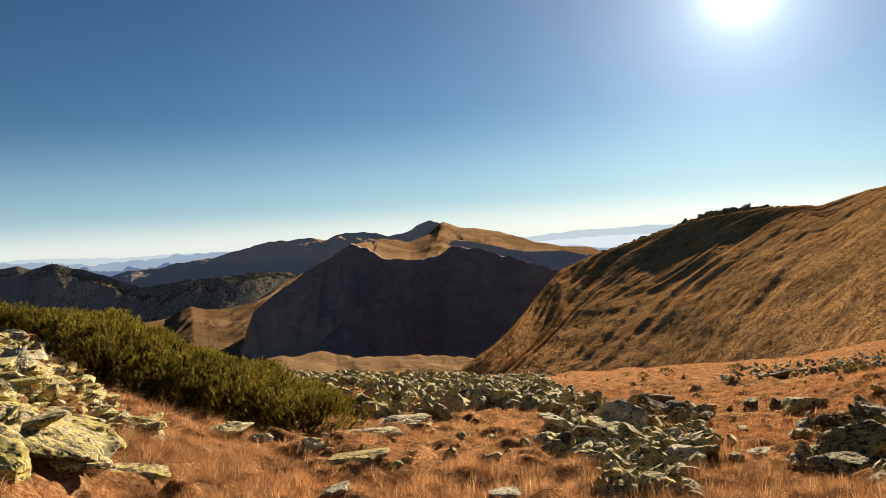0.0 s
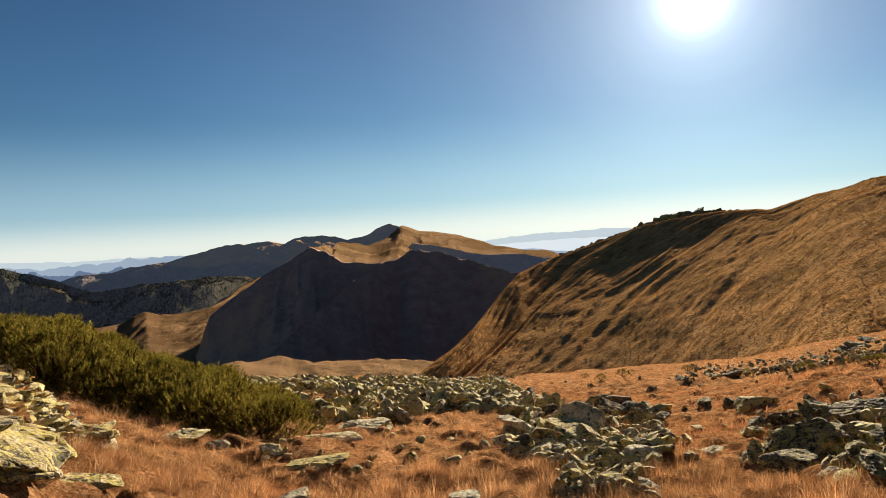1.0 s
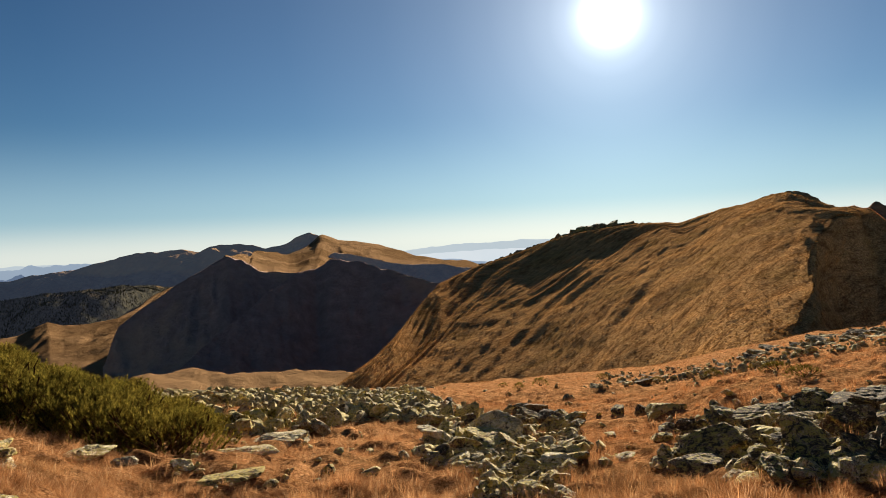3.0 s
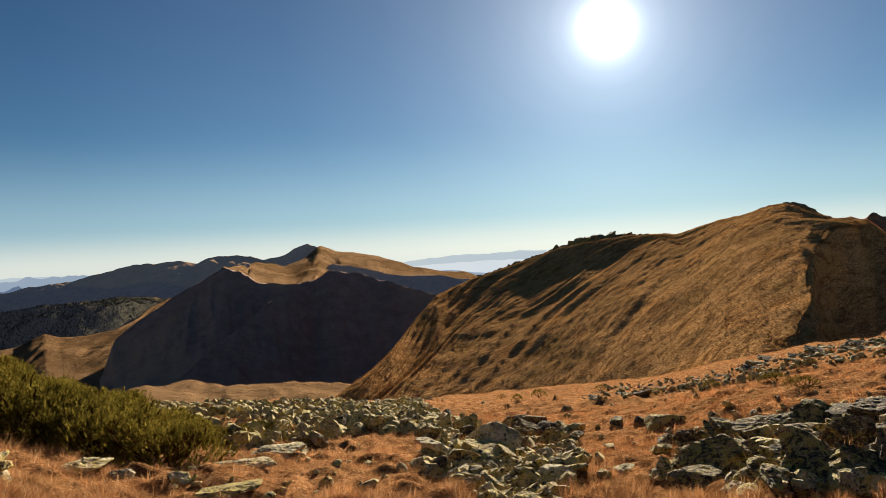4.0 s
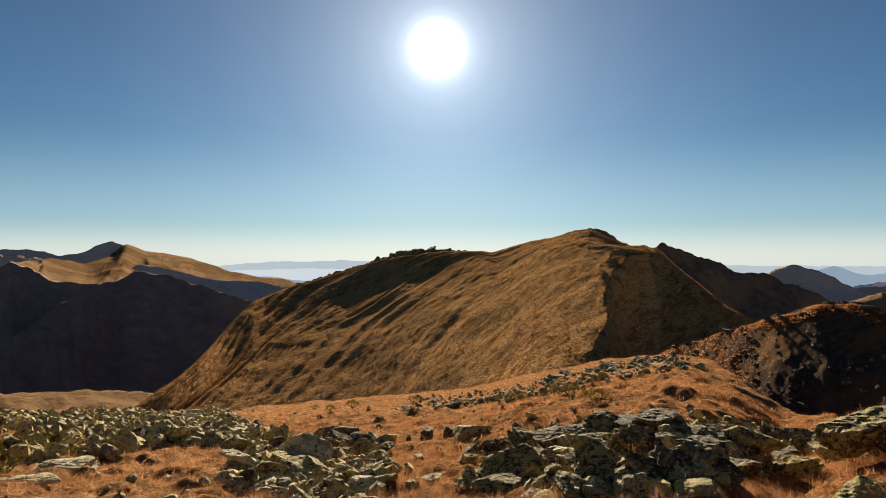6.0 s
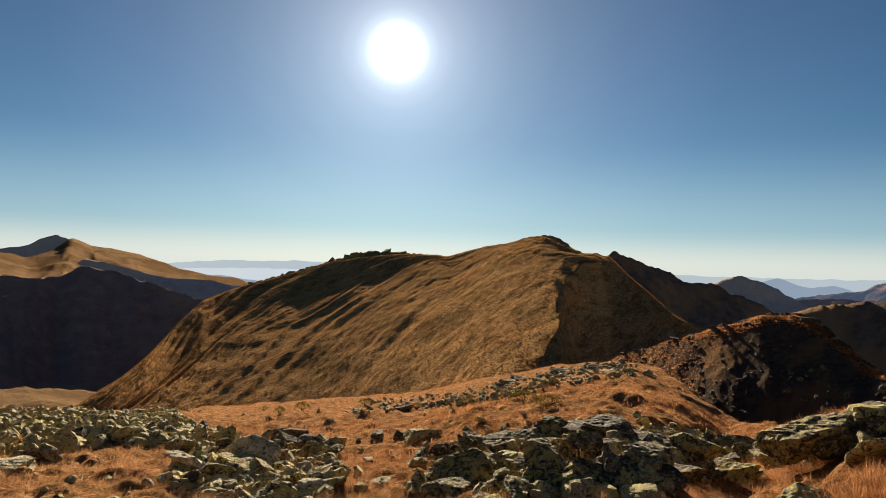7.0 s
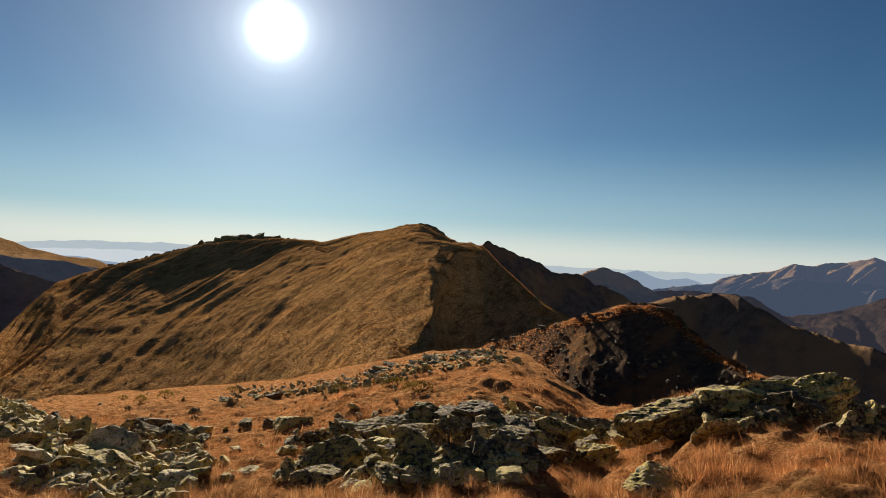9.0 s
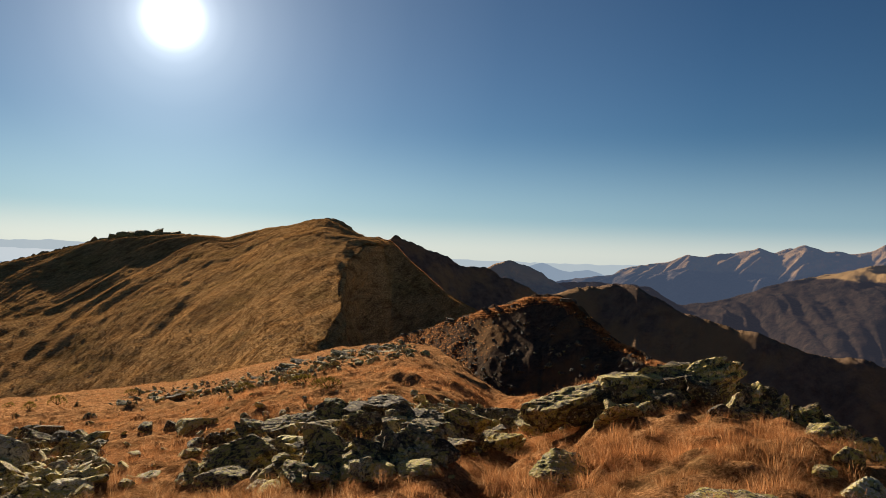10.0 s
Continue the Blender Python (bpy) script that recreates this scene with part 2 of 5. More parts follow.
def mountain(name, lines, material, step=0.12, sub=26, amp=0.0, wave=60.0, crest_rough=0.0, gully=0.0, back=30.0, blur=0.5, seed=1, keep=0.35, shear=0.0, lively=((0, 1), (1, 1)), tussock=0.0, jagged=(), ragged=None):
    """A mountain side from its foot line to its crest line (the last), and a slope that falls away behind it."""
    lo, hi = lines[-1][0][0], lines[-1][-1][0]
    az = np.arange(lo, hi + step / 2, step)
    rs, zs = [], []
    for st in lines:
        el, r = line(az, st, blur)
        rs.append(r)
        zs.append(r * tand(el))
    R, Z, T = [], [], []
    for k in range(len(lines) - 1):
        for t in np.linspace(0, 1, sub, endpoint=False):
            R.append(rs[k] + (rs[k + 1] - rs[k]) * t)
            Z.append(zs[k] + (zs[k + 1] - zs[k]) * t)
            T.append((k + t) / (len(lines) - 1))
    R.append(rs[-1]); Z.append(zs[-1]); T.append(1.0)
    R, Z, T = np.array(R), np.array(Z), np.array(T)[:, None]
    # round the breaks between the stations
    for _ in range(sub // 5):
        R[1:-1] = (R[:-2] + R[1:-1] * 2 + R[2:]) / 4
        Z[1:-1] = (Z[:-2] + Z[1:-1] * 2 + Z[2:]) / 4
    A = np.radians(az)[None, :]
    if ragged:
        lo, hi, much = ragged
        A = A + np.radians(much) * np.clip(np.minimum(az - lo, hi - az), 0, 1)[None, :] * fbm(T * 11, az[None, :] * 0.6, seed + 61, 5)
    X, Y = R * np.sin(A), R * np.cos(A)
    fade = np.minimum(1.0, (1 - T) * 5) * (1 - keep) + keep
    Z = Z + fbm(X / wave, Y / wave, seed, 5) * amp * fade
    if tussock:
        Z = Z + (fbm(X / 4.0, Y / 4.0, seed + 31, 2) + 0.4 * vnoise(X / 30 + Y / 90, Z / 2.2, seed + 35)) * tussock
    if np.any(gully):
        side = np.radians(az[None, :] + shear * (1 - T)) * np.mean(rs[-1])
        warp = fbm(X / wave / 2, Y / wave / 2, seed + 20, 3) * wave * 0.2
        g = fbm((side + warp) / wave * 1.6, T * 0.7 + 0 * side, seed + 9, 4)
        gully = gully * np.interp(az, [p[0] for p in lively], [p[1] for p in lively])[None, :]
        Z = Z - np.abs(g) * gully * np.sin(np.pi * np.clip(T, 0, 1)) ** 0.7
    if jagged:
        Z[-1] += np.abs(fbm(az * 2.2, az * 0 + seed, seed + 5, 4)) * np.interp(az, [p[0] for p in jagged], [p[1] for p in jagged])
    if crest_rough:
        Z[-1] += fbm(az * 1.1, az * 0 + seed, seed + 3, 4) * crest_rough
    SURFACE[name] = (R * np.sin(A), R * np.cos(A), Z)
    A = A[-1:] if ragged else A
    Xf, Yf = SURFACE[name][:2]
    Rb, Zb = [R], [Z]
    for k in (0.25, 0.6, 1.0):
        d = (Z[-1] - Z[-1].min() + abs(Z[-1] - Z[0]) * 0.8 + 5) * k
        Rb.append((R[-1] + d / math.tan(radians(back)))[None])
        Zb.append((Z[-1] - d)[None])
    R, Z = np.concatenate(Rb), np.concatenate(Zb)
    X = np.concatenate([Xf, R[len(Xf):] * np.sin(A)])
    Y = np.concatenate([Yf, R[len(Yf):] * np.cos(A)])
    verts = np.stack([X, Y, Z], -1).reshape(-1, 3)
    return new(name, mesh_from(name, verts, grid_faces(R.shape[0], R.shape[1]), material))


def steep(crest, floor, slope):
    """Foot stations under a crest, where a slope of so many degrees (one for all, or by bearing) meets the floor's height."""
    foot = []
    for az, el, r in crest:
        s = slope if isinstance(slope, (int, float)) else float(np.interp(az, [p[0] for p in slope], [p[1] for p in slope]))
        z = r * tand(el)
        rf = max(r - (z - floor) / tand(s), r * 0.35)
        if z < floor + 6:
            foot.append((az, el - 1.0, r - 8))
            continue
        foot.append((az, float(np.degrees(np.arctan2(floor, rf))), rf))
    return foot


# bearing, elevation and distance of the brow where the near slope ends
BROW = [(-180, -4, 40), (-90, -3, 30), (-45, -2.6, 24), (-31, -4.3, 24), (-26, -6.5, 25), (-22, -8.2, 26), (-17, -9.7, 30), (-13, -9.7, 45),
        (-8.7, -10.0, 58), (-4.3, -10.45, 62), (1.4, -11.0, 62), (8.8, -11.1, 72), (13, -10.9, 90), (17, -10.7, 110), (25, -10.1, 120),
        (29, -9.1, 110), (35.5, -7.8, 90), (41, -7.0, 66), (45, -8.4, 46), (48, -10.7, 38), (53, -10.2, 30), (57, -9.3, 18), (62.7, -9.3, 14),
        (69, -9.8, 12), (71, -10.3, 11.5), (73, -12.2, 9.5), (76, -13.3, 8.5), (100, -14, 8), (140, -6, 30), (180, -4, 40)]
FLOOR = [(-180, -192), (-14, -192), (-9, -157), (35, -157), (55, -360), (110, -360), (150, -157), (180, -157)]
EYE = 1.6


_B = np.array(BROW)
_BA = np.arange(-180, 180.1, 0.25)
_hann = np.hanning(19) / np.hanning(19).sum()
_BS = np.convolve(np.pad(np.interp(_BA, _B[:, 0], (tand(_B[:, 1]) * _B[:, 2] + EYE) / _B[:, 2]), 9, mode="edge"), _hann, mode="valid")
_BR = np.convolve(np.pad(np.interp(_BA, _B[:, 0], _B[:, 2]), 9, mode="edge"), _hann, mode="valid")


def ground_z(az, r):
    """Height of the ground at a bearing and a distance from the eye."""
    az, r = np.asarray(az, float), np.asarray(r, float)
    re = np.interp(az, _BA, _BR)
    ze = np.interp(az, _BA, _BS) * re - EYE
    fl = np.interp(az, [p[0] for p in FLOOR], [p[1] for p in FLOOR])
    near = -EYE + (ze + EYE) * r / re
    drop = ze - (r - re) * 0.58
    k = 0.035 * re
    h = np.clip(0.5 + 0.5 * (drop - near) / k, 0, 1)
    z = drop * (1 - h) + near * h - k * h * (1 - h)
    x, y = r * np.sin(np.radians(az)), r * np.cos(np.radians(az))
    calm = np.clip(r / 6, 0.1, 1)
    bumps = fbm(x / 6.0, y / 6.0, 41, 3) * 0.22 * calm + fbm(x / 1.1, y / 1.1, 45, 3) * 0.10 * calm + (np.abs(fbm(x / 0.6 + 0.4 * vnoise(x, y, 49), y / 0.6, 47, 2)) - 0.45) * 0.15 * np.clip(r / 5, 0, 1) * np.clip(2.2 - r / 30, 0, 1)
    z = z + bumps * np.clip(2 - r / re, 0, 1)
    bank = np.clip((-25.0 - az) / 6, 0, 1)
    z = z + 0.5 * bank * bank * (3 - 2 * bank) * np.clip((az + 75) / 20, 0, 1) * np.clip((r - 4) / 4, 0, 1) * np.clip((20 - r) / 8, 0, 1)
    low = fl + fbm(x / 420, y / 420, 51, 4) * 9 - np.abs(fbm(x / 190, y / 190, 57, 3)) * 11
    far = np.clip((r - 500) / 1200, 0, 1)
    h = np.clip(0.5 + 0.5 * (z - low) / 14, 0, 1)
    return low * (1 - h) + z * h + 14 * h * (1 - h) * (1 - far) * 0


def place(az, el):
    """The point of the near slope at a bearing and an angle below the level."""
    rr = np.geomspace(2.0, float(np.interp(az, _BA, _BR)) * 0.97, 700)
    zz = ground_z(np.full_like(rr, az), rr)
    below = np.nonzero(zz > rr * tand(el))[0]
    return polar(az, rr[below[0] if len(below) else -1])


def polar(az, r):
    return Vector((r * math.sin(radians(az)), r * math.cos(radians(az)), float(ground_z(az, r))))


def ground_material():
    m = Mat("mountain_ground", 1.0, 0.0)
    fine = m.noise(20.0, 8, 0.75)
    patch = m.noise(0.5, 5, 0.6)
    wide = m.noise(0.012, 6, 0.62)
    col = m.ramp(fine, (0.40, (0.15, 0.068, 0.028)), (0.5, (0.36, 0.172, 0.072)), (0.60, (0.60, 0.33, 0.155)))
    cushion = m.noise(2.6, 5, 0.65)
    col = m.mix(1.0, col, m.ramp(cushion, (0.40, (0.55, 0.50, 0.46)), (0.5, (1.0, 1.0, 1.0)), (0.60, (1.35, 1.32, 1.25))), "MULTIPLY")
    col = m.mix(m.ramp(patch, (0.50, 0.0), (0.68, 0.4)), col, (0.20, 0.13, 0.05))
    # the valley's turf is paler than the tussock slope
    vale = m.ramp(wide, (0.35, (0.10, 0.058, 0.022)), (0.5, (0.20, 0.12, 0.045)), (0.62, (0.26, 0.16, 0.06)))
    sep = m.node("SeparateXYZ")
    m.l.new(m.coords(), sep.inputs[0])
    deep = m.node("MapRange")
    deep.inputs["From Min"].default_value, deep.inputs["From Max"].default_value = -40, -90
    m.l.new(sep.outputs["Z"], deep.inputs["Value"])
    m.base(m.mix(deep.outputs[0], col, vale))
    m.bump(fine, 1.0, 0.10)
    return m.m


M_GROUND = ground_material()
_az = np.concatenate([np.arange(-180, -38, 2.0), np.arange(-38, 82, 0.25), np.arange(82, 180, 2.0)])
_r = np.concatenate([[0.0], np.geomspace(0.4, 5.2, 24), np.geomspace(5.3, 40, 215), np.geomspace(40.5, 130, 80), np.geomspace(165, 4990, 66)])
_A, _R = np.meshgrid(_az, _r)
_Z = ground_z(_A, _R)
_V = np.stack([_R * np.sin(np.radians(_A)), _R * np.cos(np.radians(_A)), _Z], -1).reshape(-1, 3)
ground = tagged(new("ground", mesh_from("ground", _V, grid_faces(len(_r), len(_az), True), M_GROUND)),
                "tussock slope of dry russet grass falling to a tan valley floor", "ground", kind="structure")

def below(stations, els, slopes):
    """The line under a line of stations where a slope of so many degrees comes down to the given elevations, both by bearing."""
    out = []
    for az, el, r in stations:
        low = float(np.interp(az, [p[0] for p in els], [p[1] for p in els]))
        s = tand(float(np.interp(az, [p[0] for p in slopes], [p[1] for p in slopes])))
        near = (s * r - r * tand(el)) / (s - tand(low))
        out.append((az, low, float(min(near, r - 2))))
    return out


def soften(stations, wide):
    """The same line with its distances averaged over so many degrees."""
    a, r = np.array([p[0] for p in stations]), np.array([p[2] for p in stations])
    return [(az, el, float(np.mean(np.interp(az + np.linspace(-wide, wide, 9), a, r)))) for az, el, _ in stations]


# the big meadow hill: crest, the steep shaded band under it, belly, foot
HILL_WEST = [(-1.0, -11.6, 440), (1.0, -10.4, 462), (2.3, -9.6, 480), (3.2, -9.0, 497), (5.0, -7.5, 540), (7.0, -5.3, 622), (8.8, -3.4, 690), (9.6, -3.1, 715), (11.6, -2.3, 765), (14.3, -1.5, 805), (15.9, -1.05, 815), (18.3, -0.27, 818),
             (20.2, 0.1, 805), (21.7, 0.3, 797), (23.4, 0.4, 785), (26.0, 0.4, 765)]
UPPER_WEST = below(HILL_WEST, [(-1, -12.4), (3.2, -11.0), (5, -9.9), (7, -8.0), (8.8, -6.2), (11.5, -4.3), (13.4, -3.25), (15.6, -3.1), (17.7, -2.6), (19.6, -2.0), (20.9, -1.5), (22.2, -1.25), (24, -0.5), (26, 0.1)], [(0, 15), (5, 16.5), (7, 17), (10, 16.7), (20, 16.2), (23, 17), (26, 12)])
BELLY_WEST = below(UPPER_WEST, [(-1, -12.8), (3.2, -11.2), (5, -10.3), (7, -8.8), (8.8, -7.6), (11.5, -6.2), (13.5, -5.6), (17.7, -4.9), (22.8, -4.0), (26.0, -3.7)], [(0, 10), (8, 11), (14, 10), (20, 9.5), (26, 9.5)])
FOOT_WEST = below(BELLY_WEST, [(-1, -13.4), (3.2, -12.2), (8.6, -12.0), (17.7, -11.8), (26, -11.2)], [(0, 10), (8, 11), (14, 10), (26, 9)])
HILL_CREST = HILL_WEST + [(27.0, 0.3, 757), (28.7, 0.75, 742), (30.1, 1.2, 730), (31.5, 1.4, 720), (32.6, 1.7, 710), (33.5, 2.0, 703), (34.4, 2.1, 700), (35.4, 1.7, 690), (36.3, 1.15, 678),
              (37.2, 0.8, 668), (38.0, 0.8, 660), (39.4, 0.3, 645), (41.5, -1.6, 625), (43.6, -3.4, 608), (46.2, -4.8, 590), (48.5, -6.8, 580)]
HILL_UPPER = soften(UPPER_WEST, 1.0) + [(27.4, -0.55, 690), (31.9, 0.55, 630), (35.0, 0.85, 620), (37.1, 0.62, 615), (38.0, 0.35, 615), (38.6, 0.2, 632), (39.6, -1.9, 617), (41.5, -3.1, 607), (43.6, -4.2, 594), (46.2, -5.6, 578), (48.5, -7.3, 570)]
HILL_BELLY = soften(BELLY_WEST, 2.5) + [(30.0, -4.2, 450), (32.4, -5.4, 392), (34.0, -7.1, 345), (35.4, -4.8, 390), (36.05, -3.1, 445), (36.35, -1.7, 515), (37.5, 0.15, 600), (38.8, 0.0, 618), (39.6, -4.4, 580), (41.5, -5.0, 575), (43.3, -5.7, 566), (45.9, -6.8, 558), (48.5, -8.2, 552)]
HILL_FOOT = soften(FOOT_WEST, 3.5) + [(30, -10.1, 315), (32.5, -9.4, 308),
             (34.0, -8.7, 320), (35.4, -8.1, 358), (36.05, -8.0, 405), (36.35, -8.0, 470), (37.5, -8.0, 525), (38.8, -8.0, 530), (39.6, -8.0, 535), (41.5, -8.0, 532), (43.3, -8.2, 528), (45.9, -8.8, 525), (48.5, -9.4, 525)]
HILL_TOP = [(az, el + (0.3 if az > 39 else 0.05), r + 30) for az, el, r in HILL_CREST]
hill = tagged(mountain("hill", [HILL_FOOT, HILL_BELLY, HILL_UPPER, HILL_CREST, HILL_TOP], M_HILL, 0.085, 42, 0.9, 38, 0.6, 2.4, 25, 0.3, 3, shear=27.0, lively=((2, 2.0), (9, 1.7), (14, 1.4), (19, 1.3), (24, 1.2), (29, 0.8), (30, 0.3), (40, 0.3)), tussock=0.22, jagged=((9, 0), (12, 1.5), (18, 3), (20, 5), (22, 5), (24, 2), (26, 0)), ragged=(33.0, 39.0, 0.55)),
              "broad round-topped hill covered in golden brown autumn grass", "hill")

# the dark ridge behind the hill's shaded spur
RIDGE = [(37.0, -0.5, 800), (38.5, 0.5, 800), (39.4, 0.95, 790), (41.5, 0.45, 790), (43.0, -0.1, 800), (44.4, -0.8, 820), (45.4, -1.05, 830), (46.8, -1.35, 840), (48.7, -2.0, 850),
         (50.5, -2.8, 860), (53, -4.2, 880)]
tagged(mountain("ridge", [steep(RIDGE, -110, 38), RIDGE], M_DARKHILL, 0.1, 40, 3.0, 60, 3.0, 8, 25, 0.4, 5),
       "shaded rocky ridge dropping beside the meadow hill", "ridge")

DARK = [(-14, -10.5, 850), (-11.5, -9.0, 860), (-9.8, -7.45, 880), (-6.6, -5.1, 930), (-4.3, -3.3, 980), (-2.1, -1.9, 1020), (-0.65, -1.62, 1050), (0.0, -1.3, 1050), (0.6, -1.0, 1050), (1.34, -1.07, 1050), (3.4, -1.6, 1040),
        (5.0, -2.1, 1020), (7.5, -2.9, 990), (8.6, -3.3, 970), (9.4, -3.45, 960), (14, -4.5, 940)]
tagged(mountain("mountain", [steep(DARK, -165, 34), DARK], M_ROCKY, 0.1, 50, 4, 90, 1.6, 16, 25, 0.4, 7),
       "dark shaded mountain side above the valley floor", "mountain")

SPUR = [(-15.9, -7.8, 1150), (-15.6, -7.0, 1160), (-15.2, -5.8, 1170), (-14.8, -5.0, 1180), (-13.1, -3.85, 1185), (-11.0, -2.5, 1190), (-9.2, -1.45, 1195), (-8.1, -0.85, 1195), (-7.1, -0.38, 1195), (-5.9, -0.8, 1195), (-4.7, -1.5, 1195),
        (-2.1, -1.9, 1195), (-0.3, -2.09, 1200), (4, -2.6, 1200)]
tagged(mountain("spur", [steep(SPUR, -165, 33), SPUR], M_ROCKY, 0.1, 50, 4, 100, 1.6, 16, 55, 0.35, 8),
       "steep mountain spur lying in deep shade", "mountain")
TANTOP = [(-7.6, -0.9, 1290), (-7.26, -0.2, 1300), (-6.1, -0.42, 1450), (-5.5, -0.52, 1600), (-5.2, -0.16, 1850), (-3.98, -0.21, 2150), (-2.73, -0.5, 2400), (-1.2, 0.05, 2650), (-0.74, 0.31, 2800), (-0.25, 0.8, 2900), (0.0, 0.92, 2960), (0.3, 0.82, 2970), (1.22, 0.43, 2970), (2.5, 0.32, 2970), (3.6, 0.08, 2970),
          (5.75, -0.59, 2970), (7.04, -1.06, 2970), (7.9, -1.18, 2970), (9.2, -1.51, 2970), (11, -1.7, 2970), (12, -2.1, 2950)]
TANFOOT = [(-7.4, -0.95, 1192), (-6.9, -0.82, 1192), (-5.9, -1.15, 1192), (-4.7, -1.82, 1192), (-2.1, -2.2, 1192), (-0.5, -1.9, 1220), (0.6, -1.0, 1900), (1.5, -0.75, 2020), (2.65, -1.0, 2020), (4.3, -1.3, 2020), (5.03, -1.52, 2020), (6.34, -1.74, 2020), (7.87, -1.85, 2020), (10, -2.2, 2020), (12, -2.6, 2020)]
tagged(mountain("meadow_shoulder", [TANFOOT, TANTOP], M_TAN, 0.1, 40, 4, 150, 2.0, 9, 20, 0.2, 9, 0.7),
       "sunlit tan meadow shoulder leading up to the peak", "mountain")

SHELF = [(-16, -9.5, 640), (-14.2, -8.6, 660), (-13, -8.35, 670), (-11.3, -8.4, 690), (-9.9, -8.3, 705), (-8.9, -8.7, 700), (-7.6, -9.0, 690), (-6, -9.25, 690), (-2.6, -9.2, 690), (0.7, -9.5, 680), (2.5, -9.9, 660), (5, -10.6, 640), (8, -11.4, 620)]
SHELF_FOOT = [(-16, -13, 480), (8, -13, 480)]
tagged(mountain("meadow_shelf", [SHELF_FOOT, SHELF], M_TAN, 0.12, 24, 3, 60, 1.0, 3, 20, 0.5, 10, 0.6),
       "sunlit tan meadow shelf over the valley floor", "hill")

PEAK = [(-27, -2.4, 3000), (-24.1, -1.55, 3000), (-23.1, -1.25, 3000), (-21.1, -1.3, 3000), (-19.9, -1.05, 3000), (-17.1, -0.88, 3000), (-16.2, -0.58, 3000), (-14.4, -0.03, 3000), (-12.7, 0.12, 3000),
        (-10.3, 0.16, 3000), (-9.0, 0.0, 3000), (-8.2, 0.32, 3000), (-6.2, 0.54, 3000), (-5.2, 0.40, 3000), (-4.3, 0.13, 3000), (-2.8, 0.40, 3000), (-1.6, 0.95, 3000), (-0.9, 1.18, 3000),
        (-0.3, 0.9, 3000), (0.1, 0.45, 3000), (0.7, 0.1, 3000), (2.5, -0.2, 3000), (5.1, -0.85, 3000), (8.7, -1.9, 3000), (14, -3.0, 3000)]
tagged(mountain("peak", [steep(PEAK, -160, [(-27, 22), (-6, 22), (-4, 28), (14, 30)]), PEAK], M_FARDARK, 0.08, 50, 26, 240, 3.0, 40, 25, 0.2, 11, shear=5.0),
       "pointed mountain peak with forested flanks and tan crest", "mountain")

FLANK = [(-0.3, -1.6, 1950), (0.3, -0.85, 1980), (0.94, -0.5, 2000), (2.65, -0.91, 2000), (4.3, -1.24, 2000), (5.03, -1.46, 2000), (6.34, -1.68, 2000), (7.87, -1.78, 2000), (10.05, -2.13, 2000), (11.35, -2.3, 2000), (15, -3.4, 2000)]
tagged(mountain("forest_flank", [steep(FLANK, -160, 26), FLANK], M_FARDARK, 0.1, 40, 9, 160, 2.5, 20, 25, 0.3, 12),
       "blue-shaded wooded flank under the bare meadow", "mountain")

def shoulder(stations, drop, slope):
    """A line lower down the near side of a crest, at a gentle slope."""
    out = []
    for az, el, r in stations:
        near = r - drop / math.tan(radians(slope))
        out.append((az, math.degrees(math.atan2(r * math.tan(radians(el)) - drop, near)), near))
    return out


LOW = [(az, el, r * 1.05) for az, el, r in [(-50, -1.0, 2300), (-40, -0.8, 2300), (-31.1, -0.55, 2300), (-30.1, -0.39, 2300), (-29.3, -0.76, 2300), (-28.3, -0.45, 2200), (-27.9, -0.39, 2200), (-26.8, -0.82, 2200), (-25.0, -1.38, 2100),
       (-22.7, -2.44, 2000), (-20.9, -2.45, 1980), (-19.4, -2.35, 1980), (-17.0, -2.31, 1985), (-15.8, -2.34, 2030), (-14.4, -2.07, 2120), (-13.1, -2.22, 2250), (-11.6, -2.41, 2390), (-9, -2.8, 2480)]]
APRON_TOP = [(-30, -5.6, 1780), (-24, -5.2, 1800), (-21.0, -5.0, 1820), (-20.0, -4.5, 1840), (-19.2, -4.2, 1860), (-18.3, -4.55, 1850), (-16.6, -4.6, 1850), (-14.8, -4.4, 1850), (-13.5, -3.66, 1990), (-12.1, -2.82, 2200), (-11.2, -2.38, 2330), (-9.5, -2.2, 2380)]
APRON_FOOT = [(az, math.degrees(math.atan2(-192, 1290)), 1290) for az, el, r in APRON_TOP]
tagged(mountain("valley_meadow", [APRON_FOOT, APRON_TOP], M_TAN, 0.1, 40, 5.0, 150, 0.6, 16, 25, 0.25, 14, 0.5, shear=9.0),
       "sunlit tan meadow below the forest ridge", "hill")
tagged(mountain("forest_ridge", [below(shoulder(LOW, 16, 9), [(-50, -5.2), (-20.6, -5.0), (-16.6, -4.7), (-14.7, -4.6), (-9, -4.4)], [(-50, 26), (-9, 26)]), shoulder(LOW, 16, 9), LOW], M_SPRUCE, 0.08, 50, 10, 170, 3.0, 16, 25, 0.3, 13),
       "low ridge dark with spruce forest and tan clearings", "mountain")

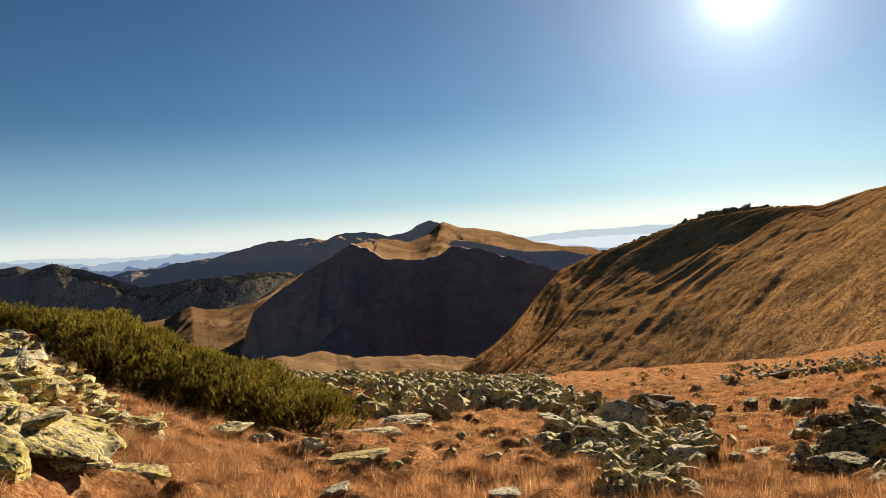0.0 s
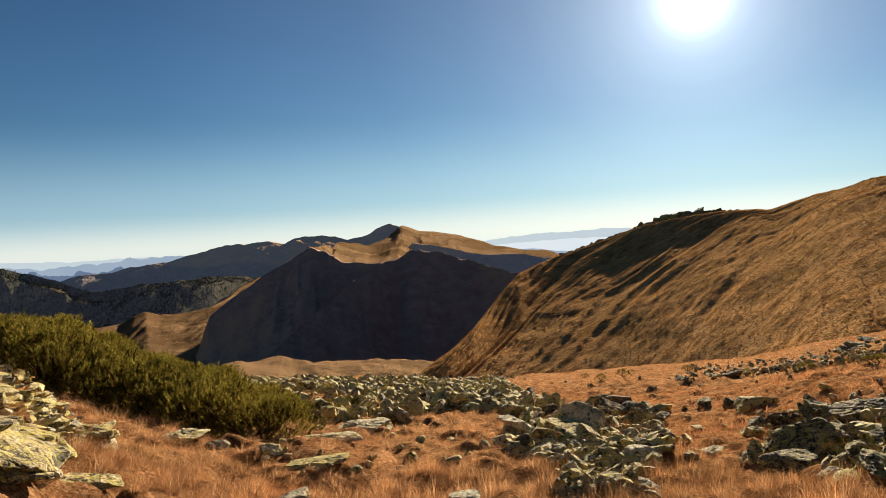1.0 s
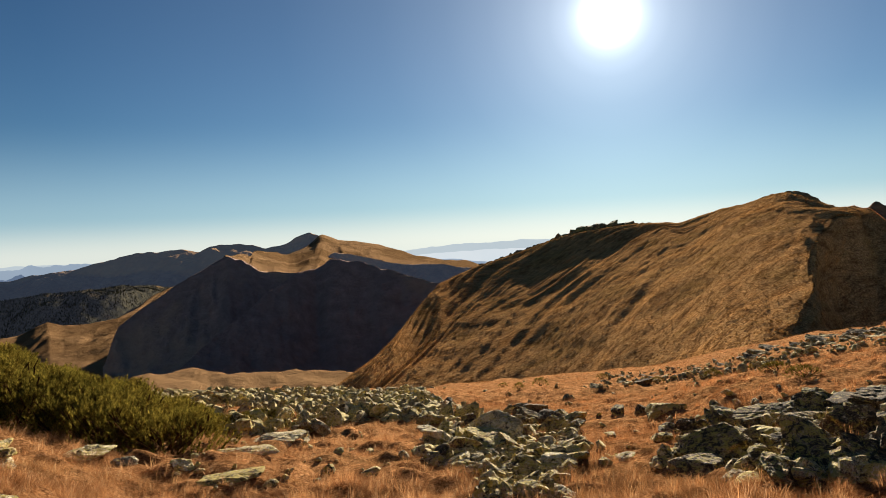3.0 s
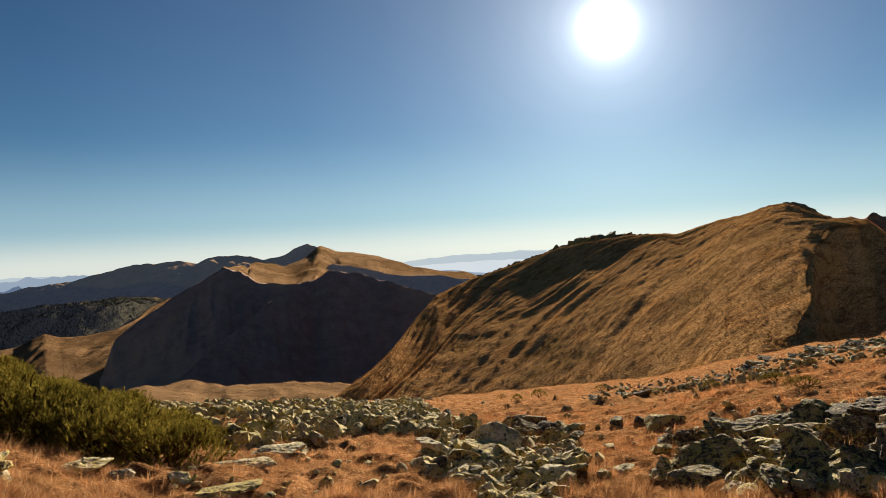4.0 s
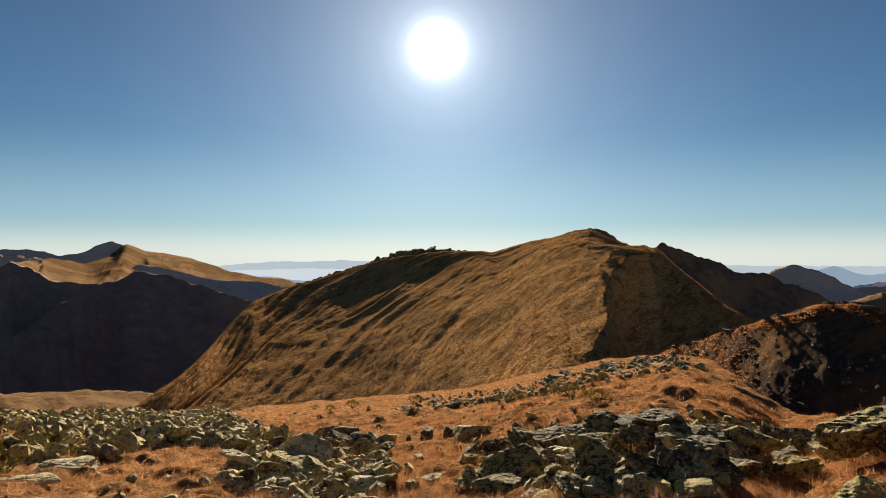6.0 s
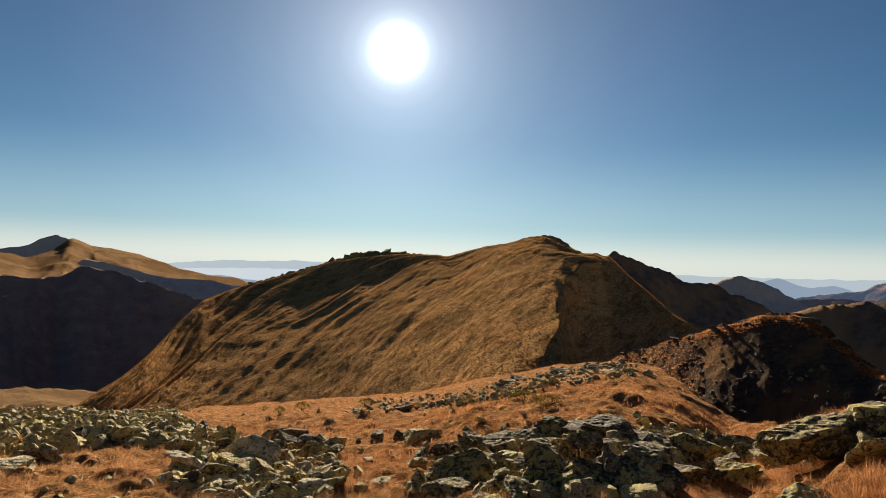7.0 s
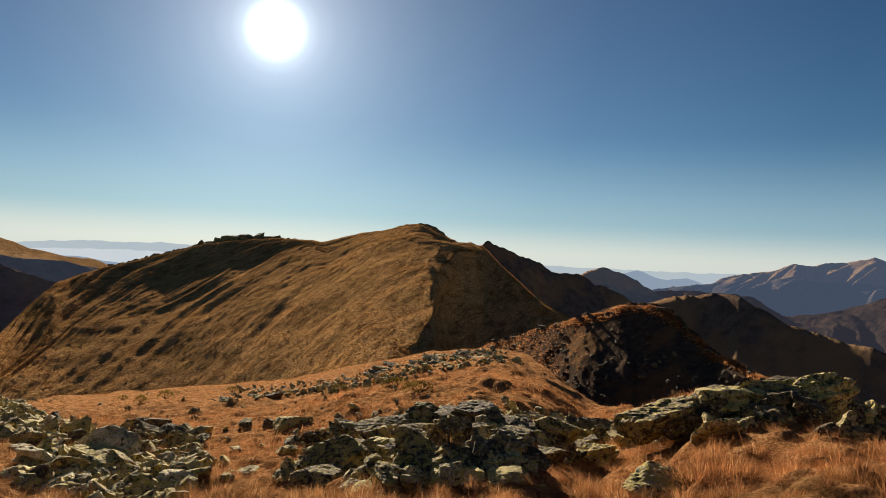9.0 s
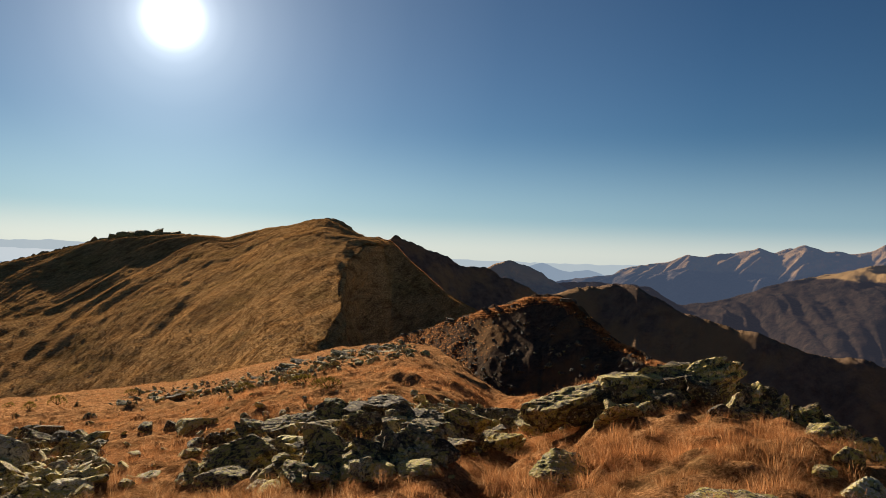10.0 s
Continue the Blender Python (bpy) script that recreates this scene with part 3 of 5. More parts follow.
RPK = [(43.0, -2.2, 2100), (44.3, -1.4, 2100), (46.5, -1.4, 2100), (47.8, -0.74, 2100), (48.8, -0.57, 2100), (50.4, -1.08, 2100), (51.7, -1.67, 2100), (53.5, -2.67, 2100), (56, -4.2, 2100)]
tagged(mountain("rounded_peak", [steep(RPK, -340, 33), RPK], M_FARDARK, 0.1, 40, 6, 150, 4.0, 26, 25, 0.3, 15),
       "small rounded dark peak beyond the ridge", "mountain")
RHILL = [(48, -4.8, 480), (51, -3.4, 470), (53.0, -2.7, 460), (54.7, -2.23, 450), (57.4, -1.83, 440), (58.4, -2.0, 430), (61.3, -3.65, 410), (64.9, -4.73, 390), (66.8, -4.99, 380), (69.0, -5.79, 370),
         (71.5, -6.21, 365), (73.5, -6.12, 360), (76, -6.9, 355), (85, -8, 350), (95, -9, 350)]
tagged(mountain("dark_hill", [steep(RHILL, -125, 40), RHILL], M_DARKHILL, 0.1, 40, 1.6, 50, 0.7, 3, 25, 0.3, 17),
       "steep hillside in deep shade beyond the knoll", "hill")
MID = [(50, -2.6, 3300), (55.1, -1.95, 3300), (59.3, -2.1, 3300), (61.3, -3.3, 3250), (63.2, -3.0, 3200), (65.2, -2.5, 3200), (67.0, -1.76, 3200), (68.8, -1.18, 3200), (70.6, -0.77, 3200), (74.5, 0.18, 3200),
       (80, 0.6, 3200), (95, 0.2, 3200)]
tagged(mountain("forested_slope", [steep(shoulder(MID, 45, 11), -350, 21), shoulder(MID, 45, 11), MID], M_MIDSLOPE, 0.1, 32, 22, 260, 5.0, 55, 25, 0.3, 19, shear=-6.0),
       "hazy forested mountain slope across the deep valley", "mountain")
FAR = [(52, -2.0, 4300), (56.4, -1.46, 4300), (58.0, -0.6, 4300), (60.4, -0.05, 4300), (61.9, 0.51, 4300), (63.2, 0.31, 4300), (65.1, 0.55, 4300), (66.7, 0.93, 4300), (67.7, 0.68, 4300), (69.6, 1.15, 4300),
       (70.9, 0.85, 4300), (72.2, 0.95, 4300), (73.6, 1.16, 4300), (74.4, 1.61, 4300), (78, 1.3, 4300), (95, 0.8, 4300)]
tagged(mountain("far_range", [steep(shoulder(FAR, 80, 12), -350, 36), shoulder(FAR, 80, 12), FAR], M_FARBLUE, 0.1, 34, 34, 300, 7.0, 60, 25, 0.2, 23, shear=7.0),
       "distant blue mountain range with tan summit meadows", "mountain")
KNOLL = [(36.5, -8.6, 74), (38.4, -7.6, 70), (42.3, -6.1, 61.5), (45.7, -5.0, 54.5), (47.4, -4.2, 52), (50.0, -3.15, 50), (51.1, -2.8, 50), (52.8, -2.9, 49), (54.3, -3.8, 47), (55.0, -4.6, 46), (56.5, -5.8, 44),
         (59.0, -7.3, 41), (61.5, -8.6, 38), (65.1, -9.8, 35), (70, -12, 33)]
KNOLL_FOOT = [(36.5, -9.4, 68), (38.4, -8.9, 62), (42.3, -8.8, 53), (44.5, -10.0, 48.5), (46, -12.4, 43), (47.4, -13.5, 40), (50, -14.4, 38.5), (55, -14.5, 36), (59, -14.2, 34), (65, -15, 30), (70, -17, 28)]
KNOLL_MID = [(36.5, -8.9, 71), (38.4, -8.1, 67), (42.3, -7.2, 58.5), (44.5, -7.6, 52.3), (46, -8.8, 47.6), (47.4, -9.5, 44.3), (50, -10.2, 42), (52.8, -9.9, 41.3), (55, -10.2, 40), (59, -11, 36.5), (65, -13, 31.7), (70, -15, 30)]
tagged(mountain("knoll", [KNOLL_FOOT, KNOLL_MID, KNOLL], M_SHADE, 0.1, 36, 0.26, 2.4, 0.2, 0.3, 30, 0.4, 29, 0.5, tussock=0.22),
       "rocky grass knoll coloured dark for the shade on its near side", "hill")

# ---- distance: pale ridges and mist, haze put in as their glow, all round ----
M_HAZE_A = haze_glow_material("haze_glow_far", (0.52, 0.61, 0.67), (0.60, 0.67, 0.71), 0.36)
M_HAZE_B = haze_glow_material("haze_glow_near", (0.24, 0.31, 0.40), (0.32, 0.39, 0.48), 0.43)
HAZE = [(-180, -0.4, 4950), (-45, -0.2, 4950), (-31, -0.05, 4950), (-27.7, -0.1, 4950), (-24, -0.3, 4950), (-19.2, -0.35, 4950), (-16.5, -0.45, 4950), (0, -0.6, 4950), (5.2, -0.85, 4950), (6.8, -0.6, 4950), (10, -0.4, 4950),
        (15.4, -0.28, 4950), (17.5, -0.4, 4950), (20, -0.6, 4950), (40, -0.6, 4950), (56, -0.6, 4950), (70, -0.4, 4950), (180, -0.4, 4950)]


def haze_ridge(name, stations, low, material, label, seed, rough):
    az = np.arange(stations[0][0], stations[-1][0] + 0.05, 0.1)
    el, r = line(az, stations, 0.5)
    el = el + fbm(az * 1.3, az * 0 + seed, seed, 5) * rough
    rows = []
    for e, d in ((el * 0 + low, r * 0.97), ((el + low) / 2, r * 0.985), (el, r), (el * 0 + low, r * 1.006)):
        rows.append(np.stack([d * np.sin(np.radians(az)), d * np.cos(np.radians(az)), d * tand(e)], -1))
    v = np.concatenate(rows)
    return tagged(new(name, mesh_from(name, v, grid_faces(4, len(az)), material)), label, "backdrop", kind="structure")


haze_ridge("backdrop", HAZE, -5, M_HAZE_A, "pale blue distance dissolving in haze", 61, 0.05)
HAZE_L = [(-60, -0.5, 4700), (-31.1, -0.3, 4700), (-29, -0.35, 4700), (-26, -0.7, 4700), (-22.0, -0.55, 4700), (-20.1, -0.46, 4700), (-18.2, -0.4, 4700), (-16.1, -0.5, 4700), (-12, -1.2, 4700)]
M_MIST = haze_glow_material("valley_mist_glow", (0.66, 0.74, 0.80), (0.80, 0.84, 0.86), 0.37)
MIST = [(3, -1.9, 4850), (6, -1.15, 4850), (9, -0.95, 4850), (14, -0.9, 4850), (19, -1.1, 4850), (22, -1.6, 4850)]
haze_ridge("backdrop", MIST, -6, M_MIST, "glowing white mist sheet in the far lowland", 79, 0.03)
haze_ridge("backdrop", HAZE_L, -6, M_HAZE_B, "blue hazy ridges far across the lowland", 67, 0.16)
M_HAZE_C = haze_glow_material("haze_ridge", (0.09, 0.13, 0.21), (0.14, 0.19, 0.28), 0.42)
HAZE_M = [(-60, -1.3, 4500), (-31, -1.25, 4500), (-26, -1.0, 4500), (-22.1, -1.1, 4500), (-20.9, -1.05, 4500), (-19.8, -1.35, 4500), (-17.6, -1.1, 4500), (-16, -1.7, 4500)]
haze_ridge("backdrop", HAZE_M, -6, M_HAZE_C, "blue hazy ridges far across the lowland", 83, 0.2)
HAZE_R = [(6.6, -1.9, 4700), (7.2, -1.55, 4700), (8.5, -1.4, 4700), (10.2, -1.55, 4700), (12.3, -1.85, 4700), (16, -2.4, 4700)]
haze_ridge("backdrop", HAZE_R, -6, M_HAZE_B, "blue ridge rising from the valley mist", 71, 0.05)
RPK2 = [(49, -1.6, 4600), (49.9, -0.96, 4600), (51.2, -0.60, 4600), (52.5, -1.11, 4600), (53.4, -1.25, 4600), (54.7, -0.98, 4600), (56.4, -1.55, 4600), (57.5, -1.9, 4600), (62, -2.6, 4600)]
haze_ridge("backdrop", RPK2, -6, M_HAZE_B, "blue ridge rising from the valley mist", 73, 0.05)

# ---- things on the near slope ----


def part(name, me, parent, label=""):
    ob = new(name, me)
    ob.parent = parent
    return tagged(ob, label)


def inside(poly, x, y):
    """Which of the points lie inside a polygon."""
    x, y = np.asarray(x), np.asarray(y)
    hit = np.zeros(x.shape, bool)
    for (x0, y0), (x1, y1) in zip(poly, poly[1:] + poly[:1]):
        if y0 != y1:
            cross = ((y0 > y) != (y1 > y)) & (x < (x1 - x0) * (y - y0) / (y1 - y0) + x0)
            hit ^= cross
    return hit


# stretches of broken rock: bearing and angle below the level of their outlines
BAND = [(-13.5, -9.9), (-8, -10.2), (-3.9, -10.7), (0.5, -10.9), (2.9, -11.3), (6.6, -11.3), (8.4, -12.4), (7.5, -14.0), (2.5, -12.8), (-1, -12.6), (-5, -11.7), (-9, -11.1), (-13, -10.5)]
SPARSE = [(-13, -10.5), (-4, -11.6), (2.5, -12.8), (5, -13.6), (0.7, -13.4), (-1.5, -14.0), (-4, -13.7), (-8, -13.4), (-10, -12.5)]
TONGUE = [(6.6, -11.6), (8.4, -12.4), (12.9, -13.6), (17.2, -13.6), (18.7, -14.3), (19.3, -15.8), (18.6, -17.2), (17.0, -18.7), (18.1, -20.3), (11.0, -20.2), (10.8, -18.1), (6.3, -16.3), (8.3, -14.7), (7.5, -14.0), (4.0, -13.2), (3.0, -12.2)]
OUTCROP = [(26, -14.2), (30.7, -13.4), (34.3, -12.5), (37.9, -11.8), (44.8, -11.7), (49.5, -12.2), (50, -13.6), (47.6, -15), (43.7, -15.9), (39.7, -17), (35, -17.9), (28.8, -17.3), (25.8, -17.1)]
BANK = [(-36, -3.5), (-31.3, -4.3), (-29.4, -5.6), (-27.5, -7.4), (-25.3, -9.6), (-22.2, -13.0), (-25.0, -12.8), (-26.9, -14.6), (-31.9, -14.5), (-36, -14.5)]
BANKTOP = [(-36, -3.2), (-31.3, -4.2), (-29.4, -5.5), (-27.6, -7.3), (-28.5, -8.6), (-32, -8.2), (-36, -7.5)]
RIB = [(20.5, -10.8), (27.5, -10.2), (31.3, -9.3), (36.3, -8.0), (41, -7.1), (43, -8.0), (36.3, -9.2), (31.3, -10.6), (27.5, -11.2), (20.5, -11.8)]
CRAG = [(49.5, -12.6), (53.3, -11.1), (57, -10.2), (63.5, -9.4), (63.5, -9.8), (58.8, -11.6), (53.4, -13.4), (49.6, -13.7)]
ROCKY = [BAND, TONGUE, OUTCROP, BANK, RIB, CRAG]


def ball(n):
    """Directions and quads of a cube blown up to a ball, n squares along each edge."""
    g = np.tan(np.linspace(-math.pi / 4, math.pi / 4, n + 1))
    a, b = np.meshgrid(g, g, indexing="ij")
    one = np.ones_like(a)
    sides = [(one, a, b), (-one, b, a), (b, one, a), (a, -one, b), (a, b, one), (b, a, -one)]
    pts = np.concatenate([np.stack(q, -1).reshape(-1, 3) for q in sides])
    quads = np.concatenate([grid_faces(n + 1, n + 1) + k * (n + 1) ** 2 for k in range(6)])
    keep, back = np.unique(np.round(pts, 5), axis=0, return_inverse=True)
    quads = back.reshape(-1)[quads]
    mid, e0, e1 = keep[quads].mean(1), keep[quads[:, 1]] - keep[quads[:, 0]], keep[quads[:, 2]] - keep[quads[:, 0]]
    wrong = (np.cross(e0, e1) * mid).sum(1) < 0
    quads[wrong] = quads[wrong][:, ::-1]
    return keep / np.linalg.norm(keep, axis=1)[:, None], quads


BALLS = {}


def rock_shape(seed, size, n, chips=7, rough=0.05, layers=0.0, split=5.0):
    """An angular block: a ball cut by flat planes, roughened, its layers standing out by uneven amounts."""
    if n not in BALLS:
        BALLS[n] = ball(n)
    way, quads = BALLS[n]
    rg = np.random.default_rng(seed)
    far = np.full(len(way), 9.0)
    for k in range(6 + chips):
        if k < 6:
            nrm = np.zeros(3)
            nrm[k // 2] = 1 if k % 2 else -1
            nrm += rg.normal(0, 0.30, 3)
            d = rg.uniform(0.80, 1.0)
        else:
            nrm = rg.normal(0, 1, 3)
            d = rg.uniform(0.70, 1.05)
        nrm /= np.linalg.norm(nrm)
        dot = way @ nrm
        far = np.where(dot > 0.05, np.minimum(far, d / np.maximum(dot, 0.05)), far)
    co = way * far[:, None]
    co = (co - (co.max(0) + co.min(0)) / 2) / (co.max(0) - co.min(0)) * np.array(size)
    if rough or layers:
        big, off = max(size), Vector(rg.uniform(-50, 50, 3))
        shelf = rg.uniform(-1, 1, 64)
        for i in range(len(co)):
            q = Vector(co[i]) / big
            w = Vector(way[i])
            lump = noise.noise(q * 3 + off) * 0.35 + noise.noise(q * 9 + off) * 0.45 + noise.noise(q * 24 + off) * 0.4
            step = 0.0
            if layers:
                step = shelf[int(q.z * split * 2 + noise.noise(q * 2 + off) * 0.8 + 32) % 64] * layers
            co[i] += np.array((w.x * (lump * rough + step), w.y * (lump * rough + step), w.z * lump * rough * 0.7)) * big
    return co, quads


def rock_mesh(name, seed, size, n, material, chips=7, rough=0.05, layers=0.0, split=5.0):
    return mesh_from(name, *rock_shape(seed, size, n, chips, rough, layers, split), material, False)


def rock_material(name, island, base, lichen, white, black=0.45):
    """Schist with crusts of lichen. lichen, white, black: how rare the yellow and white crusts are, and how common the dark stains."""
    m = Mat(name, 0.92, 0.15)
    rand = m.node("NewGeometry").outputs["Random Per Island"] if island else m.node("ObjectInfo").outputs["Random"]
    geo = m.node("NewGeometry").outputs["Position"]
    grain = m.noise(45.0, 8, 0.8, geo)
    mid = m.noise(11.0, 8, 0.78, geo, stretch=(1, 1, 1.8), distortion=0.4)
    big = m.noise(3.2, 5, 0.6, geo)
    pale = m.noise(15.0, 8, 0.78, geo, stretch=(1, 1.3, 0.8))
    stain = m.noise(8.0, 8, 0.8, geo, distortion=0.6)
    col = m.ramp(grain, (0.41, tuple(c * 0.28 for c in base)), (0.5, base), (0.59, tuple(min(c * 1.9, 0.85) for c in base)))
    col = m.mix(1.0, col, m.ramp(rand, (0.0, 0.6), (0.5, 1.0), (1.0, 1.35)), "MULTIPLY")
    col = m.mix(1.0, col, m.ramp(big, (0.40, 0.5), (0.5, 1.0), (0.60, 1.35)), "MULTIPLY")
    yellow = m.node("Math", operation="MULTIPLY_ADD")
    m.l.new(rand, yellow.inputs[0])
    yellow.inputs[1].default_value = 0.12
    m.l.new(mid, yellow.inputs[2])
    col = m.mix(m.ramp(yellow.outputs[0], (lichen, 0.0), (lichen + 0.02, 0.9)), col, m.mix(grain, (0.25, 0.195, 0.03), (0.80, 0.65, 0.17)))
    col = m.mix(m.ramp(pale, (white, 0.0), (white + 0.02, 0.95)), col, m.mix(grain, (0.47, 0.38, 0.22), (0.90, 0.77, 0.50)))
    col = m.mix(m.ramp(stain, (black - 0.02, 0.92), (black + 0.01, 0.0)), col, (0.035, 0.028, 0.018))
    m.base(col)
    m.bump(m.mix(0.5, grain, mid), 1.0, 0.04)
    return m.m


M_ROCK = rock_material("lichened_schist", False, (0.43, 0.305, 0.135), 0.55, 0.55, 0.465)
M_PALEROCK = rock_material("pale_schist", False, (0.68, 0.54, 0.325), 0.57, 0.53, 0.44)
M_YELLOWROCK = rock_material("yellow_lichened_schist", False, (0.49, 0.36, 0.16), 0.51, 0.55, 0.45)
# schist with about half the base brightness of M_ROCK
M_DARKROCK = rock_material("dark_schist", False, (0.23, 0.155, 0.078), 0.58, 0.575, 0.483)
M_SCREE = rock_material("lichened_scree", True, (0.52, 0.39, 0.195), 0.55, 0.54, 0.455)

BLOCKS = []
for k in range(18):
    rr = random.Random(100 + k)
    BLOCKS.append(rock_mesh("rock", 100 + k, (1.25, rr.uniform(0.7, 1.1), rr.uniform(0.22, 0.52)), 9, M_ROCK, rr.choice((4, 6, 9)), 0.055, rr.choice((0.0, 0.04, 0.07)), rr.uniform(4, 8)))


def recoloured(meshes, material):
    out = []
    for me in meshes:
        me = me.copy()
        me.materials[0] = material
        out.append(me)
    return out


PALEBLOCKS = recoloured(BLOCKS[:10], M_PALEROCK)
YELLOWBLOCKS = recoloured(BLOCKS[6:14], M_YELLOWROCK)
DARKBLOCKS = recoloured(BLOCKS[8:], M_DARKROCK)
PEBBLES = []
for k in range(12):
    rr = random.Random(300 + k)
    PEBBLES.append(rock_shape(300 + k, (1.25, rr.uniform(0.75, 1.15), rr.uniform(0.35, 0.75)), 3, 9, 0.06))
SHARDS = [rock_shape(360 + k, (1.3, 0.9 + 0.05 * (k % 4), 0.3 + 0.04 * (k % 3)), 5, 6, 0.06, 0.04, 4) for k in range(10)]
GRIT = [rock_shape(340 + k, (1.2, 0.9, 0.55), 2, 9, 0.06) for k in range(8)]


def turned(rr, tilt):
    return Euler((rr.uniform(-tilt, tilt), rr.uniform(-tilt, tilt), rr.uniform(0, 6.283)))


def scatter(poly, count, low, high, rr, power=1.6):
    """Spots in a rocky stretch with a size each."""
    xs, ys = [p[0] for p in poly], [p[1] for p in poly]
    spots = []
    while len(spots) < count:
        az, el = rr.uniform(min(xs), max(xs)), rr.uniform(min(ys), max(ys))
        if inside(poly, np.array([az]), np.array([el]))[0]:
            spots.append((az, el, low + (high - low) * rr.random() ** power))
    return spots


def put_rock(az, el, size, rr, tilt=0.45, sink=0.12, me=None, stretch=(1, 1, 1), label="", group="rocks on the slope", turn=None, name="rock"):
    p = place(az, el)
    e = turn or turned(rr, tilt)
    ob = new(name, me or rr.choice(BLOCKS))
    ob.matrix_world = Matrix.LocRotScale(p + Vector((0, 0, size * sink)), e, Vector(stretch) * size)
    return tagged(ob, label or "angular grey schist block crusted with yellow lichen", "rock", group)


rr = random.Random(5)
for az, el, s in scatter(TONGUE, 130, 0.3, 1.0, rr, 1.6):
    put_rock(az, el, s * (0.62 if el < -16.5 else 0.95), rr, 0.75, 0.03, me=rr.choice(DARKBLOCKS) if rr.random() < 0.25 else rr.choice(PALEBLOCKS) if rr.random() < 0.3 else None, group="rocks of the block tongue")
for az, el, s in scatter(OUTCROP, 150, 0.2, 0.62, rr):
    put_rock(az, el, s, rr, 0.5, 0.06, turn=Euler((rr.uniform(-0.1, 0.55), rr.uniform(-0.4, 0.4), rr.uniform(-0.7, 0.7) - radians(az))), me=rr.choice(DARKBLOCKS) if rr.random() < 0.9 else None, name="slab", label="dark schist slab with pale and yellow lichen", group="slabs of the outcrop")
for az, el, s in scatter(BANK, 110, 0.2, 0.6, rr) + scatter(BANKTOP, 60, 0.25, 0.55, rr):
    if el < -11.0 and az < -27.5:
        continue
    put_rock(az, el, s, rr, 0.5, 0.03, stretch=(1, 1, 0.75), me=rr.choice(PALEBLOCKS if rr.random() < 0.55 else YELLOWBLOCKS), label="pale schist block thick with yellow-green lichen", group="rocks of the bank")
for az, el, s in scatter(CRAG, 60, 0.3, 0.8, rr):
    put_rock(az, el, s, rr, 0.5, 0.1, me=rr.choice(DARKBLOCKS) if rr.random() < 0.45 else None, label="grey schist block in the grassy rise", group="rocks of the crag")

# tilted slabs at the back of the outcrop
SLABS = [(38.8, -14.3, 1.1, 0.35), (36.5, -13.2, 1.1, 0.4), (41.6, -13.3, 1.2, -0.3), (44.5, -12.9, 1.2, 0.2), (47.4, -13.0, 1.1, 0.3), (39.3, -12.4, 1.3, 0.0), (42.5, -14.8, 0.9, -0.4), (45.5, -14.2, 0.9, 0.5), (30.0, -14.3, 0.9, -0.3), (35.3, -14.3, 1.0, 0.8), (49.2, -12.7, 1.0, 0.2)]
for k, (az, el, s, turn) in enumerate(SLABS):
    me = rock_mesh("slab", 500 + k, (1.25, 0.85, 0.42), 16, M_DARKROCK if k % 3 else M_ROCK, 9, 0.06, 0.10, 6)
    put_rock(az, el, s * 0.85, rr, me=me, sink=0.02, turn=Euler((0.29 + 0.18 * math.sin(k * 2.1), 0.16 + 0.14 * math.cos(k * 1.7), turn - radians(az))),
             name="slab", label="large layered slab of dark lichened schist", group="slabs of the outcrop")

